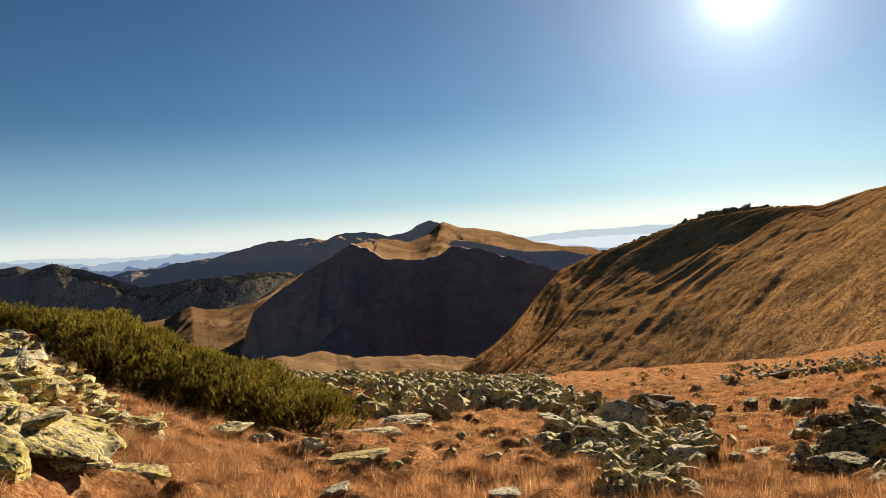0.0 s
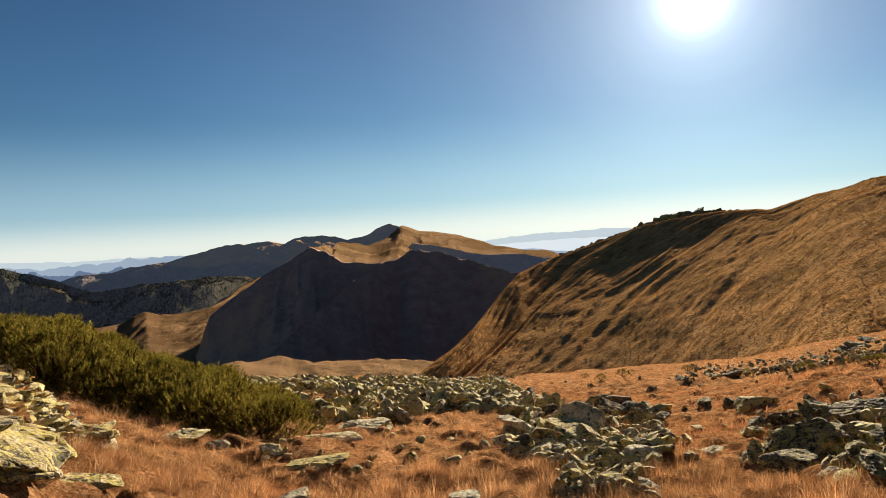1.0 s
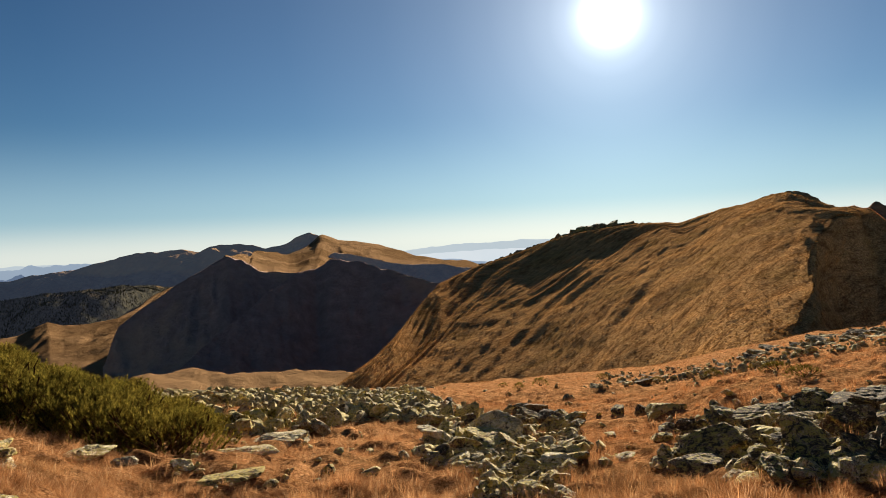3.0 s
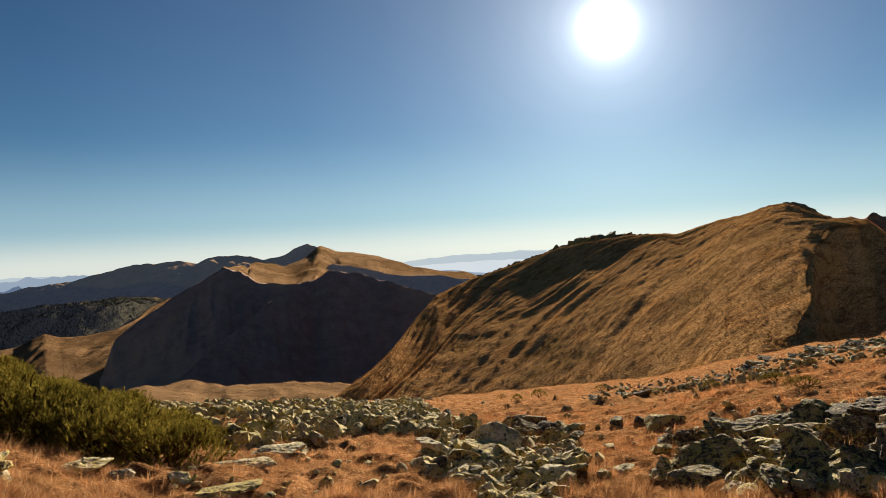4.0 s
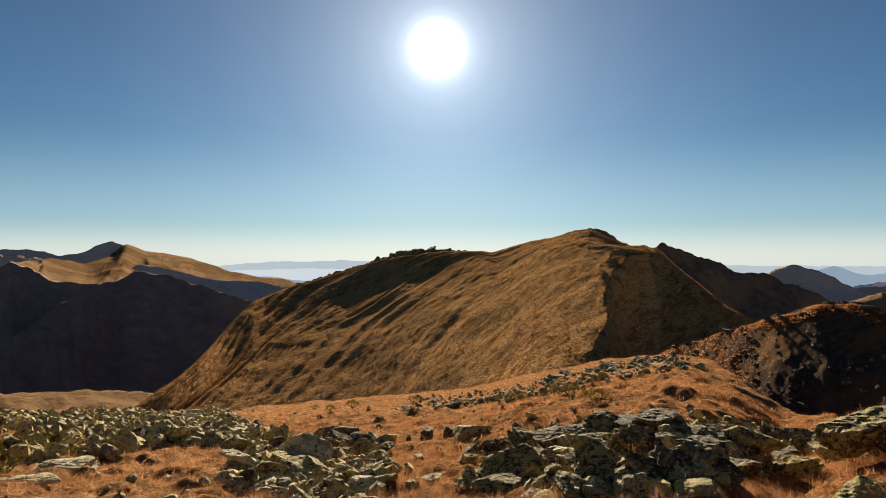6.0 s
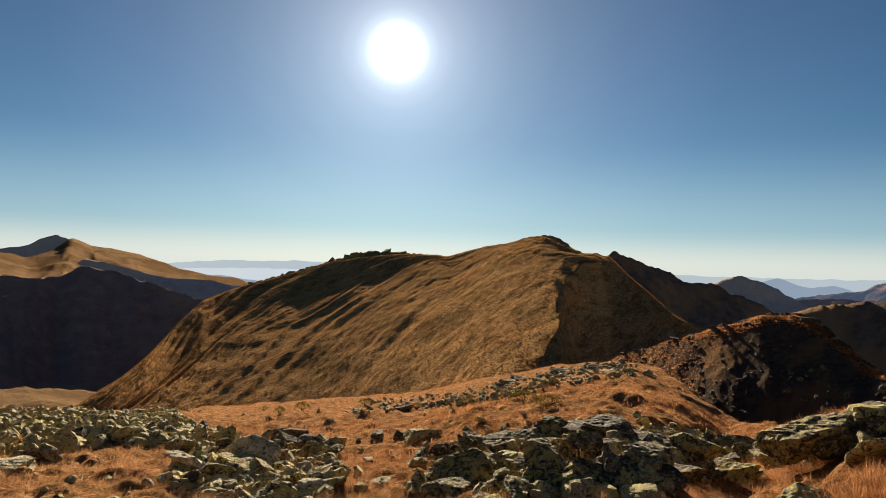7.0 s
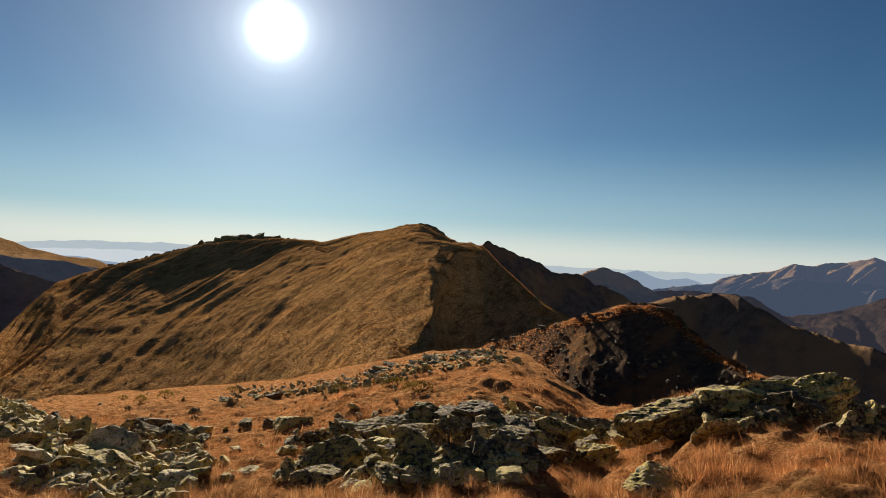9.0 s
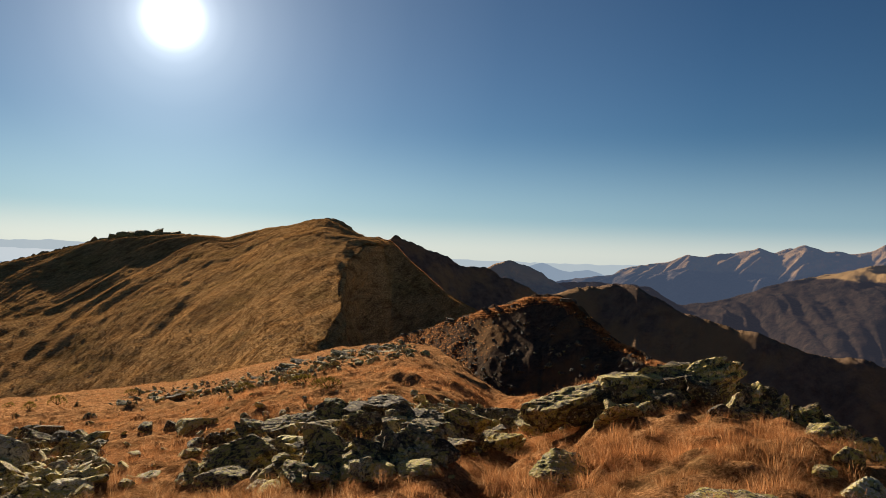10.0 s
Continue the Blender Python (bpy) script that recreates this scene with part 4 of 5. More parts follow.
# single rocks: bearing, angle below the level of the foot, width, height, tilt to the side
LOOK = {"dark": (M_DARKROCK, "dark rock with grey and white lichen"), "pale": (M_PALEROCK, "pale schist stone lying in dry grass"), "grey": (M_ROCK, "flat grey schist slab sunk in the grass"),
        "rock": (M_ROCK, "angular schist block mottled with green-grey lichen"), "yellow": (M_YELLOWROCK, "schist boulder crusted with yellow-green lichen")}
SINGLES = {
    "dark": [(15.17, -14.24, 0.78, 0.54, 0), (17.02, -14.37, 0.76, 0.46, 8), (23.72, -13.62, 0.35, 0.3, 0), (28.6, -17.2, 0.95, 0.6, -16), (27.5, -18.0, 0.6, 0.34, -8), (35.5, -16.6, 0.8, 0.5, 20), (34.3, -18.1, 0.66, 0.26, 10), (30.6, -16.2, 0.7, 0.4, 14), (32.2, -17.3, 0.5, 0.3, -20), (32.79, -14.38, 0.95, 0.48, -8),
             (37.93, -15.02, 0.8, 0.67, 0), (0.65, -12.9, 0.49, 0.45, 0), (45.73, -13.93, 0.83, 0.71, 10), (71.3, -11.46, 0.51, 0.41, 0), (72.79, -13.51, 0.27, 0.29, 0), (51.68, -13.38, 1.1, 0.6, -22), (54.4, -12.7, 1.0, 0.5, -14)],
    "grey": [(14.95, -19.08, 0.48, 0.22, -12), (65.54, -16.88, 0.58, 0.15, -5), (-28.36, -14.69, 0.6, 0.2, 14), (-7.6, -16.93, 0.78, 0.12, 0), (-23.42, -15.53, 0.5, 0.15, 8)],
    "pale": [(17.11, -17.91, 0.56, 0.36, 10), (9.56, -17.42, 0.6, 0.33, -8), (22.19, -17.01, 0.41, 0.14, -14), (30.05, -18.18, 0.3, 0.16, -28), (73.84, -15.74, 0.42, 0.33, -20), (-17.29, -13.81, 0.79, 0.2, 0), (-14.84, -14.57, 0.34, 0.2, 0), (-10.99, -15.58, 0.34, 0.2, 12),
             (-9.77, -19.11, 0.35, 0.16, -10), (-6.35, -14.96, 0.96, 0.2, 0), (-3.62, -14.47, 1.1, 0.45, 0), (3.57, -20.13, 0.32, 0.14, 10), (7.26, -14.47, 0.48, 0.22, 0)],
    "rock": [(12.39, -18.46, 0.36, 0.28, 20), (11.88, -15.88, 0.8, 0.45, 12), (13.49, -16.55, 0.5, 0.41, 30), (25.53, -13.92, 1.04, 0.5, -10), (36.03, -12.51, 0.75, 0.22, 0), (25.06, -15.57, 0.42, 0.25, -12), (42.28, -15.3, 0.65, 0.5, 0), (48.53, -15.02, 0.94, 0.5, -10)],
    "yellow": [(31.33, -18.18, 0.4, 0.17, -15), (38.72, -17.17, 0.5, 0.22, -8), (53.99, -17.3, 0.84, 0.42, 6), (71.37, -14.33, 0.2, 0.14, 0), (42.32, -16.91, 0.46, 0.22, -8), (-31.0, -12.9, 1.4, 0.45, 30), (-27.6, -12.2, 0.6, 0.28, 18), (-32.1, -14.2, 0.4, 0.3, 14), (-23.1, -12.9, 0.42, 0.25, 10)]}
SIZES = [(0.28, 7), (0.5, 10), (0.75, 15), (9, 22)]
number = 0
for look_name, items in SINGLES.items():
    for az, el, w, h, tilt in items:
        number += 1
        deep = max(min(w * 0.8, h * 2.2), w * 0.5)
        high = max(h - 0.3 * deep, 0.35 * h)
        n = next(k for top, k in SIZES if w < top)
        me = rock_mesh("rock", 620 + number, (w * 1.12, deep * 1.1, high * 1.5), n, LOOK[look_name][0], 9, 0.05, 0.08 if h > 0.3 else 0.025, 4.5)
        foot = place(az, el)
        ob = new("boulder" if h > 0.4 else "stone", me)
        at = foot + toward(az, 0) * deep * 0.45
        ob.matrix_world = Matrix.LocRotScale(Vector((at.x, at.y, (polar(az, at.xy.length).z + foot.z) / 2 + high * 0.22)), Euler((0.3 if look_name == "dark" else 0.10, radians(tilt), -radians(az))), None)
        tagged(ob, LOOK[look_name][1], "rock", "single rocks on the slope")

# dark boulders at the head of the block tongue and in the scree
for az, el, s in ((15.4, -13.7, 1.3), (17.6, -14.0, 1.1), (22.0, -13.5, 0.6), (0.9, -12.5, 0.9), (5.6, -12.7, 0.8), (-2.5, -11.9, 1.0), (8.9, -12.6, 0.9), (-8.0, -11.0, 1.2), (3.0, -11.9, 1.0), (-5.0, -11.2, 1.1), (24.0, -11.5, 0.9), (-11, -10.4, 1.2), (6.5, -11.8, 1.2)):
    put_rock(az, el, s, rr, 0.2, 0.04, me=rr.choice(DARKBLOCKS), stretch=(0.8, 0.8, 1.2), name="boulder", label="dark blocky boulder among the scree", group="boulders in the scree")

# two crags on the grassy rise
CRAG_A = ((0.0, 0.2, 0.02, 1.2, 1.0, 0.6), (0.7, 0.2, 0.16, 1.2, 1.0, 0.65), (1.2, 0.3, 0.3, 0.9, 0.8, 0.5), (0.4, 0.3, 0.38, 1.1, 0.7, 0.36), (1.0, 0.3, 0.55, 0.8, 0.6, 0.3), (-0.7, -0.2, -0.15, 1.1, 0.9, 0.5), (1.55, 0.2, 0.28, 0.4, 0.35, 0.7), (-1.4, -0.45, -0.3, 1.1, 0.9, 0.45), (0.3, -0.4, -0.2, 1.0, 0.6, 0.4), (1.0, -0.3, -0.1, 0.8, 0.6, 0.4))
CRAG_B = ((-0.3, 0, -0.02, 0.26, 0.24, 0.4), (-0.12, 0.05, 0.06, 0.24, 0.22, 0.52), (0.05, -0.02, 0.08, 0.22, 0.2, 0.56), (0.2, 0.05, 0.05, 0.22, 0.22, 0.5), (0.33, 0, -0.02, 0.24, 0.2, 0.4), (0, -0.15, -0.08, 0.5, 0.25, 0.3), (0.62, 0.05, -0.1, 0.26, 0.22, 0.36),
          (0.78, 0, -0.12, 0.24, 0.2, 0.42), (1.0, -0.1, -0.2, 0.32, 0.3, 0.3), (1.2, -0.3, -0.3, 0.32, 0.3, 0.36), (1.4, -0.5, -0.36, 0.34, 0.3, 0.36), (-0.5, -0.05, -0.1, 0.3, 0.3, 0.22))
for az0, el0, blocks in ((59.0, -10.2, CRAG_A), (67.0, -10.6, CRAG_B)):
    base = place(az0, el0)
    crag = new("crag")
    crag.location = base
    tagged(crag, "jagged schist crag standing out of dry grass", "rock outcrop", "crags on the rise")
    right = toward(az0 + 90, 0)
    ahead = toward(az0, 0)
    for k, (dx, dy, dz, lx, ly, lz) in enumerate(blocks):
        near = blocks is CRAG_A
        me = rock_mesh("block", int(az0 * 10) + k, (lx * 1.4, ly * 1.35, lz * 1.4), 16 if near else 10, M_DARKROCK if k % 2 else M_ROCK, 8, 0.07, 0.05 if near else 0.03, 7)
        ob = part("block", me, crag)
        ob.location = right * dx + ahead * dy + Vector((0, 0, dz * 0.85 + (0.0 if near else 0.1)))
        ob.rotation_euler = (0.15 * math.sin(k * 1.9), -0.3 + 0.12 * math.cos(k * 2.3), -radians(az0) + 0.4 * math.sin(k * 2.7))

# rock towers on the hill's skyline
TOWERS = [(18.9, 11, 3), (19.5, 13, 5), (20.1, 12, 6), (20.6, 14, 8), (21.2, 13, 9), (21.7, 12, 6), (22.3, 14, 6), (22.9, 15, 5), (23.5, 12, 4), (34.6, 8, 3.4), ]
CRESTROCK = [rock_mesh("rock_tower", 800 + k, (1.2, 1.0, 1.2), 8, M_DARKROCK, 8, 0.10) for k in range(4)]
hx, hy, hz = SURFACE["hill"]
crest_az = np.degrees(np.arctan2(hx[-1], hy[-1]))
for k, (az, w, h) in enumerate(TOWERS):
    i = int(np.argmin(np.abs(crest_az - az)))
    ob = new("rock_tower", CRESTROCK[k % 4])
    ob.matrix_world = Matrix.LocRotScale(Vector((hx[-1, i], hy[-1, i], hz[-1, i] - h * 0.42)), Euler((0.2 * (k % 3 - 1), 0.2 * (k % 2), k * 1.3)), Vector((w, w, h * 1.5)))
    tagged(ob, "dark rock tower on the hill crest", "rock", "towers on the crest")

# rocks of the knoll, darker copies of the schist with the shade in their colour
kx, ky, kz = SURFACE["knoll"]
M_SHADESCREE = rock_material("shade_toned_scree", True, (0.11, 0.085, 0.06), 0.64, 0.64, 0.48)
vs, fs, n = [], [], 0
for k in range(1000):
    i, j = rr.randrange(6, kx.shape[0]), rr.randrange(4, kx.shape[1] - 40)
    co, fa = rr.choice(PEBBLES)
    vs.append(co @ np.array(turned(rr, 0.6).to_matrix()).T * (0.12 + 0.42 * rr.random() ** 2.5) + (kx[i, j], ky[i, j], kz[i, j] - 0.06))
    fs.append(fa + n)
    n += len(co)
tagged(new("scree", mesh_from("scree", np.concatenate(vs), np.concatenate(fs), M_SHADESCREE, False)), "broken grey rock toned dark with the shaded knoll", "scree", kind="stuff")
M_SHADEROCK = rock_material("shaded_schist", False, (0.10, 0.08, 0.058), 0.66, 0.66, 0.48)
KNOLLROCK = [rock_mesh("rock_ledge", 740 + k, (1.0, 0.6, 0.3), 9, M_SHADEROCK, 5, 0.05, 0.05, 8) for k in range(4)]
LEDGES = [rock_mesh("ledge", 700 + k, (1.0, 0.5, 0.22), 9, M_DARKROCK, 5, 0.05, 0.05, 9) for k in range(5)]
for k in range(46):
    far = k < 30
    az = rr.uniform(31, 40.5) if far else rr.uniform(20.5, 31)
    el = float(np.interp(az, [20, 26.6, 28.5, 31, 34.1, 36.7, 39.3, 41], [-11.3, -10.4, -9.9, -9.4, -8.5, -7.95, -7.5, -7.3])) + rr.uniform(-0.5, 0.1)
    put_rock(az, el, rr.uniform(0.8, 1.9) if far else rr.uniform(0.5, 1.1), rr, me=rr.choice(LEDGES), sink=-0.05, stretch=(1, 1.1, 0.9), turn=Euler((0.15, 0.14, -radians(az) + rr.uniform(-0.4, 0.4))),
             name="rock_ledge", label="low dark layered rock ledge breaking through the grass", group="rock ledges on the slope")
knoll_az = np.degrees(np.arctan2(kx[-1], ky[-1]))
for k in range(14):
    j = int(np.argmin(np.abs(knoll_az - (rr.uniform(40.5, 48) if k < 8 else rr.uniform(46.5, 60)))))
    i = kx.shape[0] - 1 - rr.randrange(1, 5) if k < 14 else rr.randrange(8, kx.shape[0] - 6)
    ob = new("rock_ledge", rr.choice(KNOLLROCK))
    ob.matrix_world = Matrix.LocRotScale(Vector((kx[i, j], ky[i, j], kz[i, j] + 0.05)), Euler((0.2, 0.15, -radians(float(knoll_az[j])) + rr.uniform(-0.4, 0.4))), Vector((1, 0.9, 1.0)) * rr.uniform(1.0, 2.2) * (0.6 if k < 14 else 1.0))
    tagged(ob, "layered rock ledge coloured dark for the knoll's shade", "rock", "rock ledges on the knoll")


# small loose rock, past counting
def heap(name, spots, label, kinds=None, lean=0.9):
    vs, fs, n = [], [], 0
    for az, el, s in spots:
        co, fa = rr.choice(kinds or (PEBBLES if s > 0.28 else GRIT))
        m = turned(rr, lean).to_matrix()
        p = place(az, el)
        vs.append(co @ np.array(m).T * s + np.array(p) + (0, 0, 0.06 * s))
        fs.append(fa + n)
        n += len(co)
    return tagged(new(name, mesh_from(name, np.concatenate(vs), np.concatenate(fs), M_SCREE, False)), label, "scree", kind="stuff")


heap("scree", scatter(BAND, 2400, 0.15, 0.7, rr, 2.2) + scatter(SPARSE, 260, 0.15, 0.7, rr, 2.0) + scatter(TONGUE, 700, 0.1, 0.4, rr), "field of loose greenish-grey lichened blocks on the slope")
heap("scree", scatter(OUTCROP, 600, 0.08, 0.36, rr) + scatter(CRAG, 120, 0.08, 0.3, rr), "broken rock between the larger slabs")
heap("scree", scatter([(a, e) for a, e in BANK[:7]] + [(-27.5, -11.6), (-36, -11.6)], 380, 0.08, 0.42, rr, 1.8), "pale lichened shards covering the bank", SHARDS, 0.55)
heap("scree", scatter(RIB, 420, 0.1, 0.42, rr, 2.0), "line of broken grey rock along the slope")
LOOSE = [(-12, -10.5), (46, -10.5), (46, -17.5), (-12, -17.5)]
heap("scree", scatter(LOOSE, 260, 0.06, 0.3, rr, 2.0), "small pale stones strewn through the grass")


# ---- plants ----
def leaf_material(name, stops, share, rough=0.7, russet=None):
    m = Mat(name, rough, 0.0)
    rand = m.node("NewGeometry").outputs["Random Per Island"]
    wide = m.noise(0.45, 4, 0.6, m.node("NewGeometry").outputs["Position"])
    col = m.ramp(rand, *stops)
    tint = m.ramp(wide, (0.3, (0.7, 0.72, 0.7)), (0.55, (1.0, 1.0, 1.0)), (0.75, (1.25, 1.2, 1.1)))
    col = m.mix(1.0, col, tint, "MULTIPLY")
    tuft = m.noise(3.2, 3, 0.6, m.node("NewGeometry").outputs["Position"])
    col = m.mix(1.0, col, m.ramp(tuft, (0.36, (0.50, 0.43, 0.38)), (0.5, (1.0, 1.0, 1.0)), (0.64, (1.28, 1.27, 1.18))), "MULTIPLY")
    if russet:
        # grass multiplied darker and redder eastward, offsetting flare and haze over the west
        spot = m.node("SeparateXYZ")
        m.l.new(m.node("NewGeometry").outputs["Position"], spot.inputs[0])
        east = m.node("MapRange")
        east.inputs["From Min"].default_value, east.inputs["From Max"].default_value = 1.0, 7.5
        m.l.new(spot.outputs["X"], east.inputs["Value"])
        col = m.mix(east.outputs[0], col, m.mix(1.0, col, russet, "MULTIPLY"))
    m.base(col)
    m.thin(col, share)
    return m.m


M_GRASS = leaf_material("dry_tussock_grass", ((0.0, (0.30, 0.130, 0.052)), (0.45, (0.52, 0.262, 0.110)), (0.85, (0.65, 0.375, 0.178)), (1.0, (0.76, 0.54, 0.315))), 0.54, russet=(0.90, 0.78, 0.70))
M_HILLGRASS = leaf_material("hill_tussocks", ((0.0, (0.20, 0.095, 0.032)), (0.6, (0.32, 0.165, 0.055)), (1.0, (0.42, 0.24, 0.085))), 0.35)
M_NEEDLE = leaf_material("mountain_pine_needles", ((0.0, (0.065, 0.057, 0.012)), (0.5, (0.195, 0.158, 0.028)), (1.0, (0.39, 0.30, 0.055))), 0.5)
M_BARK = meadow_material("pine_bark", 0.35, 9.0)


def blades(base, length, width, spread, rg, bent=True, off=None):
    """Grass blades: one bent, tapering strip for each base point."""
    n = len(base)
    a = rg.uniform(0, 2 * np.pi, n)
    lean = rg.uniform(0.15, 1.0, n) * spread
    if off is not None:
        a = np.arctan2(off[:, 1], off[:, 0]) + rg.normal(0, 1.1, n)
        lean = np.clip(np.hypot(off[:, 0], off[:, 1]), 0, 1.2) * spread * 0.55 + rg.uniform(0, 0.9, n)
    out = np.stack([np.cos(a), np.sin(a), np.zeros(n)], -1)
    side = np.stack([-np.sin(a + rg.normal(0, 0.6, n)), np.cos(a), np.zeros(n)], -1) * (width / 2)[:, None]
    up = np.array([0, 0, 1.0])
    L = length[:, None]
    tip = base + out * (L * np.sin(lean)[:, None]) + up * (L * np.cos(lean)[:, None])
    if not bent:
        v = np.stack([base - side, base + side, tip], 1).reshape(-1, 3)
        return v, np.arange(3 * n).reshape(-1, 3)
    mid = base + out * (L * 0.55 * np.sin(lean * 0.55)[:, None]) + up * (L * 0.55 * np.cos(lean * 0.55)[:, None])
    tip = mid + out * (L * 0.5 * np.sin(lean * 1.35)[:, None]) + up * (L * 0.5 * np.cos(lean * 1.35)[:, None])
    v = np.stack([base - side, base + side, mid + side * 0.7, mid - side * 0.7, tip], 1).reshape(-1, 3)
    i = np.arange(n)[:, None] * 5
    f = np.concatenate([i + [0, 1, 2], i + [0, 2, 3], i + [3, 2, 4]], 1).reshape(-1, 3)
    return v, f


def pine_bounds(az):
    """Near edge and top line of the dwarf pine thicket, as angles below the level."""
    low = np.interp(az, [-40, -31.3, -28.1, -26.4, -24.8, -21.1, -17.2, -13.2, -9.6], [-3.2, -3.7, -5.6, -7.3, -9.5, -11.0, -12.3, -14.0, -14.6])
    top = np.interp(az, [-40, -31.2, -29.2, -26.9, -22.6, -18.9, -13.8, -10.5, -9.4, -9.0], [-1.6, -1.9, -1.9, -3.0, -5.4, -7.4, -9.4, -11.6, -13.0, -13.8])
    return low, top


def meadow_spots(rg, r0, r1, per_m2):
    """Bearings and distances of grass spots between two distances, leaving out rock and thicket."""
    a0, a1 = -37.0, 80.0
    n = int(math.radians(a1 - a0) * (r1 * r1 - r0 * r0) / 2 * per_m2)
    az = rg.uniform(a0, a1, n)
    r = np.sqrt(rg.uniform(r0 * r0, r1 * r1, n))
    z = ground_z(az, r)
    el = np.degrees(np.arctan2(z, r))
    ok = r < np.interp(az, _BA, _BR) * 1.03
    for poly in ROCKY:
        ok &= ~(inside(poly, az, el) & (rg.random(n) < (0.8 if poly is BANK else 0.5 if poly is RIB else 0.62 if poly in (OUTCROP, BAND) else 0.82)))
    low, top = pine_bounds(az)
    ok &= ~((az < -9.3) & (el > low + 0.2))
    return az[ok], r[ok], z[ok]


def grass(r0, r1, per_m2, count, length, width, wide, seed, bent):
    """Tussocks: each a shock of blades that stand at its heart and hang over at its rim."""
    rg = np.random.default_rng(seed)
    az, r, z = meadow_spots(rg, r0, r1, per_m2)
    x, y = r * np.sin(np.radians(az)), r * np.cos(np.radians(az))
    c = np.stack([x, y, z - 0.02], -1)
    size = np.clip(1.0 + 0.5 * fbm(x / 1.3, y / 1.3, 77, 3) + rg.normal(0, 0.22, len(c)), 0.4, 1.8)
    # the grass of one patch is combed one way
    comb = fbm(x / 2.5, y / 2.5, 83, 2) * 2.5
    c, size, comb = np.repeat(c, count, 0), np.repeat(size, count), np.repeat(comb, count)
    m = len(c)
    off = rg.normal(0, 0.55, (m, 2))
    base = c + np.concatenate([off * wide * 0.5, np.zeros((m, 1))], 1) * size[:, None]
    off = off + np.stack([np.cos(comb), np.sin(comb)], -1) * 0.35
    v, f = blades(base, length * size * rg.uniform(0.5, 1.2, m), width * rg.uniform(0.6, 1.4, m), 2.2, rg, bent, off)
    return tagged(new("grass", mesh_from("grass", v, f, M_GRASS)), "dense russet and straw-coloured dry tussock grass", "grass", kind="stuff")


grass(0.7, 5.6, 11, 160, 0.21, 0.0040, 0.24, 15, True)
grass(5.4, 10.0, 13, 240, 0.20, 0.0028, 0.27, 11, True)
grass(5.4, 10.0, 160, 13, 0.08, 0.0032, 0.13, 16, False)
grass(10.0, 17.0, 11, 160, 0.18, 0.0048, 0.30, 14, False)
grass(17.0, 34.0, 7.0, 56, 0.17, 0.0105, 0.38, 12, False)
grass(34.0, 125.0, 1.4, 16, 0.16, 0.034, 0.6, 13, False)

# tussocks of the big hill and the knoll
for name, count, length, width, seed in (("hill", 42000, 0.6, 0.45, 21), ("knoll", 16000, 0.13, 0.018, 22)):
    sx, sy, sz = SURFACE[name]
    rg = np.random.default_rng(seed)
    if name == "hill":
        i, j = rg.integers(0, sx.shape[0] - 12, count), rg.integers(0, sx.shape[1], count)
        per = 4
    else:
        j = rg.integers(0, sx.shape[1], count)
        # turf reaches far down the knoll's sunny flank, elsewhere it only caps the rock
        reach = np.where(np.degrees(np.arctan2(sx[-1, j], sy[-1, j])) < 46.2 + rg.normal(0, 1.2, count), 0.95, 0.06)
        i = ((1 - reach * rg.random(count) ** 1.4) * (sx.shape[0] - 1)).astype(int)
        per = 9
    c = np.stack([sx[i, j], sy[i, j], sz[i, j] - 0.05], -1)
    c[:, :2] += rg.normal(0, 0.5 if name == "hill" else 0.1, (count, 2))
    c = np.repeat(c, per, 0)
    c[:, :2] += rg.normal(0, length * 0.3, (len(c), 2))
    v, f = blades(c, length * rg.uniform(0.5, 1.2, len(c)), np.full(len(c), width), 1.2, rg, False)
    tagged(new("grass", mesh_from("grass", v, f, M_HILLGRASS if name == "hill" else M_GRASS)), "tussocks of dry golden grass covering the slope", "grass", kind="stuff")


# grass blades added along the spur's crest to stand for its sunlit edge
rg = np.random.default_rng(24)
at = np.nonzero((crest_az > 38.3) & (crest_az < 48.4))[0]
j = rg.choice(at, 2600)
u = rg.random(2600)[:, None]
c = np.stack([hx[-1, j], hy[-1, j], hz[-1, j] - 0.1], -1)
c = c + (np.stack([hx[-1, j - 1], hy[-1, j - 1], hz[-1, j - 1] - 0.1], -1) - c) * u
v, f = blades(c, rg.uniform(0.5, 1.1, 2600), np.full(2600, 0.3), 0.8, rg, False)
tagged(new("grass", mesh_from("grass", v, f, M_GRASS)), "grass blades added to catch the sun as the spur's lit crest edge", "grass", kind="stuff")


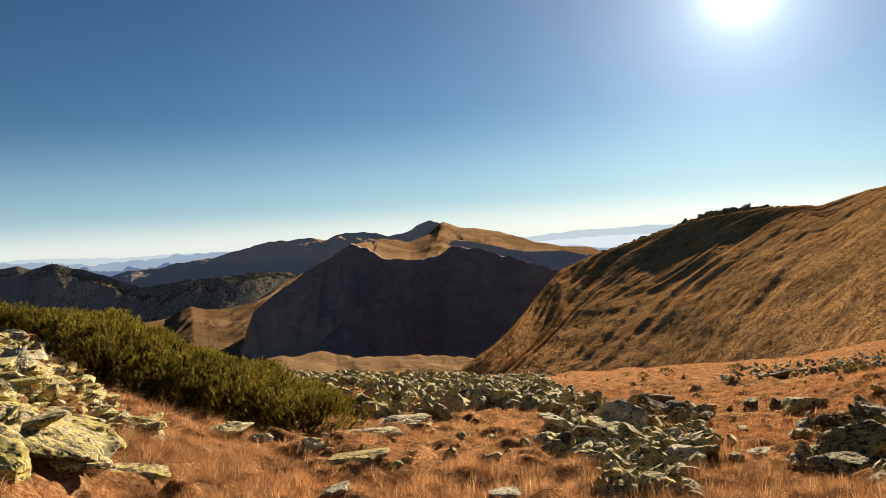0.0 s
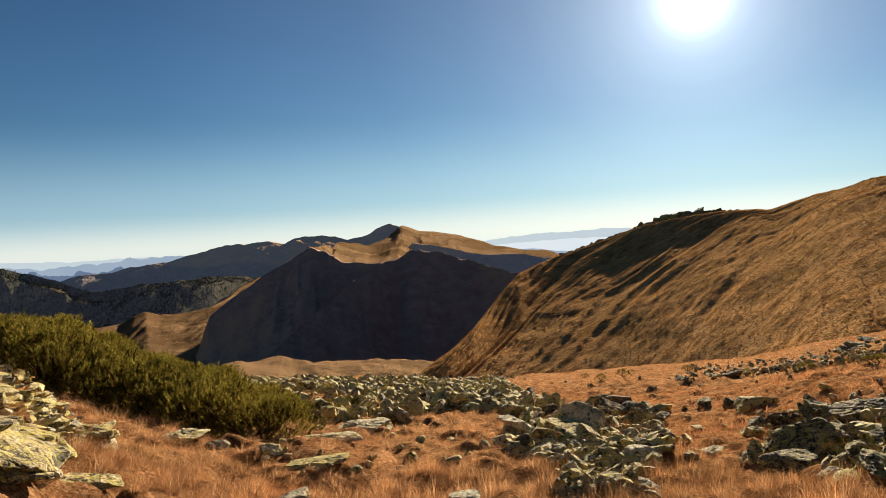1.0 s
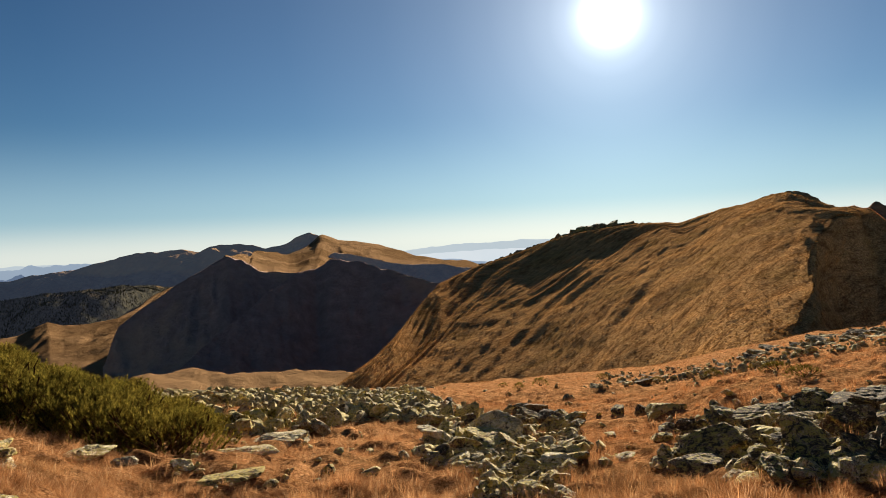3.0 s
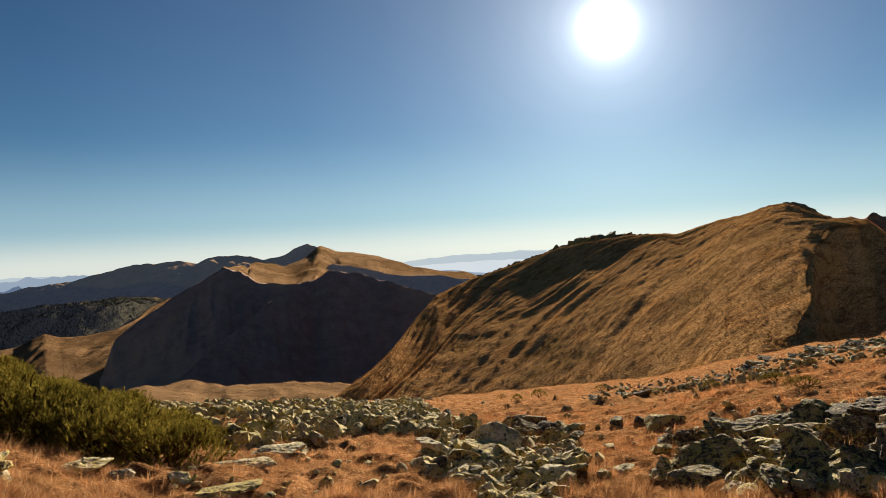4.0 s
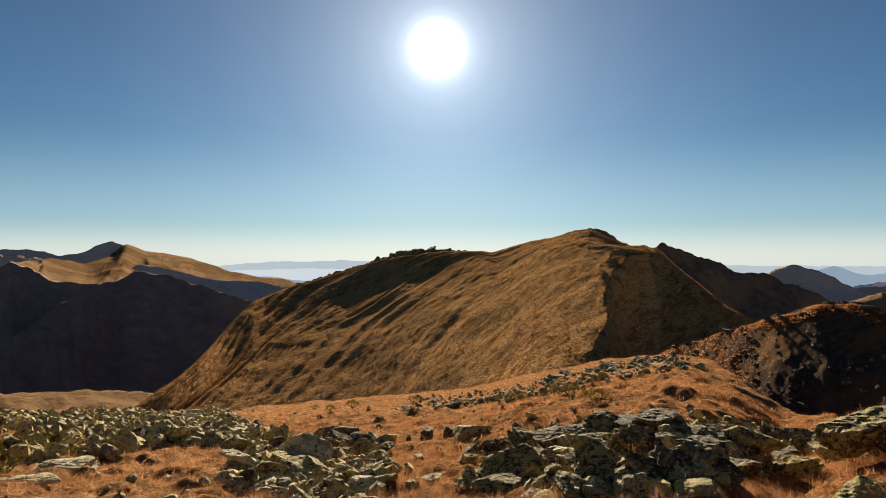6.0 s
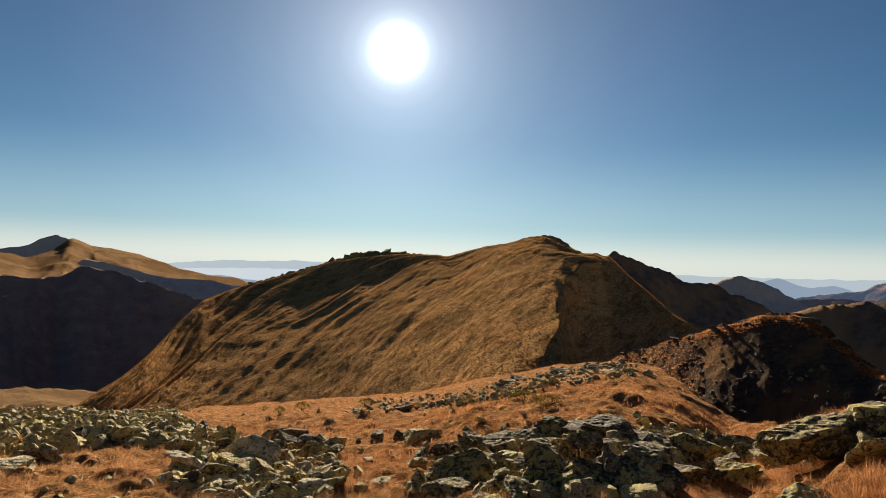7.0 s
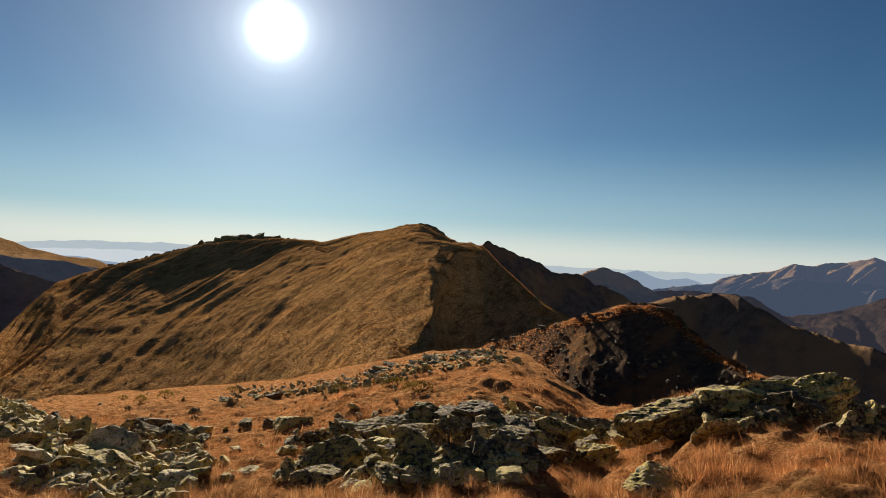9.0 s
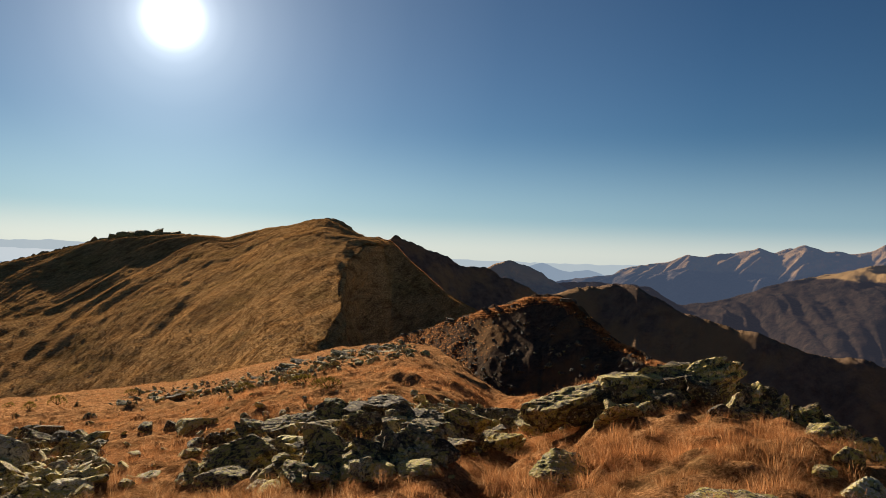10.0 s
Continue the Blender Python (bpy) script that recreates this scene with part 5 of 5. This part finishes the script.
def pine_meshes(seed, height, width, shoots):
    """A dwarf pine: crooked stems and a crown of upright needle shoots."""
    rg = np.random.default_rng(seed)
    bm = bmesh.new()
    for k in range(7):
        a = k / 7 * 6.283 + rg.uniform(-0.3, 0.3)
        pts = [Vector((0, 0, -0.1)), Vector((math.cos(a) * width * 0.18, math.sin(a) * width * 0.18, height * 0.18)),
               Vector((math.cos(a + 0.2) * width * 0.32, math.sin(a + 0.2) * width * 0.32, height * 0.5)), Vector((math.cos(a) * width * 0.38, math.sin(a) * width * 0.38, height * 0.8))]
        rings = []
        for q, p in enumerate(pts):
            rad = 0.035 * (1 - q * 0.25)
            rings.append([bm.verts.new(p + Vector((math.cos(u * 1.2566) * rad, math.sin(u * 1.2566) * rad, 0))) for u in range(5)])
        for ra, rb in zip(rings, rings[1:]):
            for u in range(5):
                bm.faces.new((ra[u], ra[(u + 1) % 5], rb[(u + 1) % 5], rb[u]))
    stems = bpy.data.meshes.new("stems")
    bm.to_mesh(stems)
    bm.free()
    stems.materials.append(M_BARK)
    # shoots stand over a lumpy dome
    u, a = np.sqrt(rg.random(shoots)), rg.uniform(0, 6.283, shoots)
    x, y = u * np.cos(a) * width / 2, u * np.sin(a) * width / 2
    z = height * ((1 - 0.80 * u ** 3.2) * 0.95 - 0.10 * rg.random(shoots)) * (1 + 0.15 * fbm(x * 3, y * 3, seed, 2))
    V, F, n = [], [], 0
    per = 34
    for k in range(shoots):
        h = rg.uniform(0.16, 0.28)
        lean = np.array([x[k], y[k], 0]) / width * 0.9 + rg.normal(0, 0.12, 3) * [1, 1, 0] + [0, 0, 1]
        lean /= np.linalg.norm(lean)
        root = np.array([x[k], y[k], z[k] - h * 0.8])
        t = rg.random(per)
        b = root + lean * (t * h)[:, None]
        ang = rg.uniform(0, 6.283, per)
        out = np.stack([np.cos(ang), np.sin(ang), rg.uniform(0.5, 2.0, per)], -1)
        out /= np.linalg.norm(out, axis=1)[:, None]
        side = np.stack([-np.sin(ang), np.cos(ang), np.zeros(per)], -1) * 0.0085
        tip = b + out * rg.uniform(0.055, 0.085, per)[:, None]
        V.append(np.stack([b - side, b + side, tip], 1).reshape(-1, 3))
    V = np.concatenate(V)
    return stems, mesh_from("crown", V, np.arange(len(V)).reshape(-1, 3), M_NEEDLE)


def pine(kind, m, label, group):
    root = new("dwarf_pine")
    root.matrix_world = m
    part("trunk", kind[0], root, "crooked brown stems")
    part("crown", kind[1], root, "dense upright green needle shoots")
    return tagged(root, label, "shrub", group)


PINES = [pine_meshes(900 + k, 1.0, 1.6, 165) for k in range(5)]
firsts = []
for k, kind in enumerate(PINES):
    p = polar(-20 - k, 21)
    firsts.append(pine(kind, Matrix.LocRotScale(p, Euler((0, 0, k)), Vector((1, 1, 1.2))), "dark green dwarf mountain pine in a dense thicket", "dwarf pine thicket"))
az = -37.0
while az < -9.2:
    low, top = pine_bounds(az)
    r0 = place(az, float(low)).xy.length
    r1 = min(r0 + 11.0, float(np.interp(az, _BA, _BR)) + 2.0)
    a = az + rr.uniform(-0.6, 0.6)
    skirt = copy_thing(rr.choice(firsts), Matrix.LocRotScale(polar(a, r0 + 0.1), Euler((0, 0, rr.uniform(0, 6.28))), None))
    skirt.scale = (1.0, 1.0, min(0.8, max(0.25, (r0 + 0.1) * math.tan(radians(float(pine_bounds(a)[1]))) - polar(a, r0 + 0.1).z)))
    r = r0 + 0.5
    while r < max(r1, r0 + 2.5):
        a = az + rr.uniform(-0.5, 0.5)
        d = r + rr.uniform(-0.25, 0.25)
        p = polar(a, d)
        cap = d * math.tan(radians(float(pine_bounds(a)[1]))) - p.z + rr.uniform(-0.12, 0.06)
        h = min(cap, rr.uniform(0.78, 0.95) + 0.20 * (r - r0))
        if h > 0.3:
            w = rr.uniform(1.25, 1.5)
            one = copy_thing(rr.choice(firsts), Matrix.LocRotScale(p, Euler((0, 0, rr.uniform(0, 6.28))), None))
            one.scale = (w, w, min(h, 1.0))
            for piece in one.children:
                if piece.name.startswith("trunk"):
                    piece.scale = (1, 1, max(h, 1.0))
                else:
                    piece.location = (0, 0, max(h, 1.0) - 1.0)
        r += 0.85
    az += math.degrees(0.95 / r0)
for k, ob in enumerate(firsts):
    ob.scale = (1, 1, 0.9)

# low juniper and bilberry mats
MATS = [(13.4, -11.5, 0.9, 0.3), (14.6, -11.7, 0.7, 0.3), (16.3, -11.5, 1.2, 0.45), (21.0, -11.1, 1.0, 0.3), (-7.1, -12.8, 1.4, 0.25), (-5.4, -12.6, 1.4, 0.25), (-8.9, -12.9, 1.2, 0.3), (33.3, -10.5, 1.3, 0.25), (35.0, -10.8, 1.1, 0.25),
        (25.0, -11.4, 0.8, 0.25), (29.0, -11.0, 0.9, 0.25), (-3.8, -12.5, 1.0, 0.2), (-10.5, -13.4, 0.8, 0.25), (1.5, -12.8, 0.9, 0.2)]
for az, el, w, h in MATS:
    ob = copy_thing(rr.choice(firsts), Matrix.LocRotScale(place(az, el), Euler((0, 0, rr.uniform(0, 6.28))), None))
    ob.scale = (w * 0.55, w * 0.55, h * 1.15)
    tagged(ob, "low dark juniper mat in the dry grass", "shrub", "juniper mats")


# spruces of the far forests, past counting
M_TREE = leaf_material("spruce_needles", ((0.0, (0.03, 0.034, 0.02)), (0.6, (0.06, 0.058, 0.03)), (1.0, (0.10, 0.085, 0.04))), 0.2)
for name, count, size, seed in (("forest_ridge", 30000, 5.0, 31),):
    sx, sy, sz = SURFACE[name]
    rg = np.random.default_rng(seed)
    i, j = rg.integers(0, sx.shape[0], count), rg.integers(0, sx.shape[1], count)
    c = np.stack([sx[i, j], sy[i, j], sz[i, j] - 1.0], -1)
    c[:, :2] += rg.normal(0, 4, (count, 2))
    stand = fbm(c[:, 0] / 260, c[:, 1] / 260, seed, 3) - np.clip((c[:, 2] + 60) / 120, -0.5, 1.5)
    c = c[(stand > -0.55) & (c[:, 2] > -172)]
    k = len(c)
    h, w = size * rg.uniform(0.5, 1.1, k), size * rg.uniform(0.13, 0.2, k)
    ring = [np.stack([np.cos(a) * w, np.sin(a) * w, 0 * w], -1) for a in (0, 1.57, 3.14, 4.71)]
    v = np.stack([c + q for q in ring] + [c + np.stack([0 * h, 0 * h, h], -1)], 1).reshape(-1, 3)
    n = np.arange(k)[:, None] * 5
    f = np.concatenate([n + [0, 1, 4], n + [1, 2, 4], n + [2, 3, 4], n + [3, 0, 4]], 1).reshape(-1, 3)
    tagged(new("forest", mesh_from("forest", v, f, M_TREE, False)), "dark spruce forest on the far slope", "forest", kind="stuff")
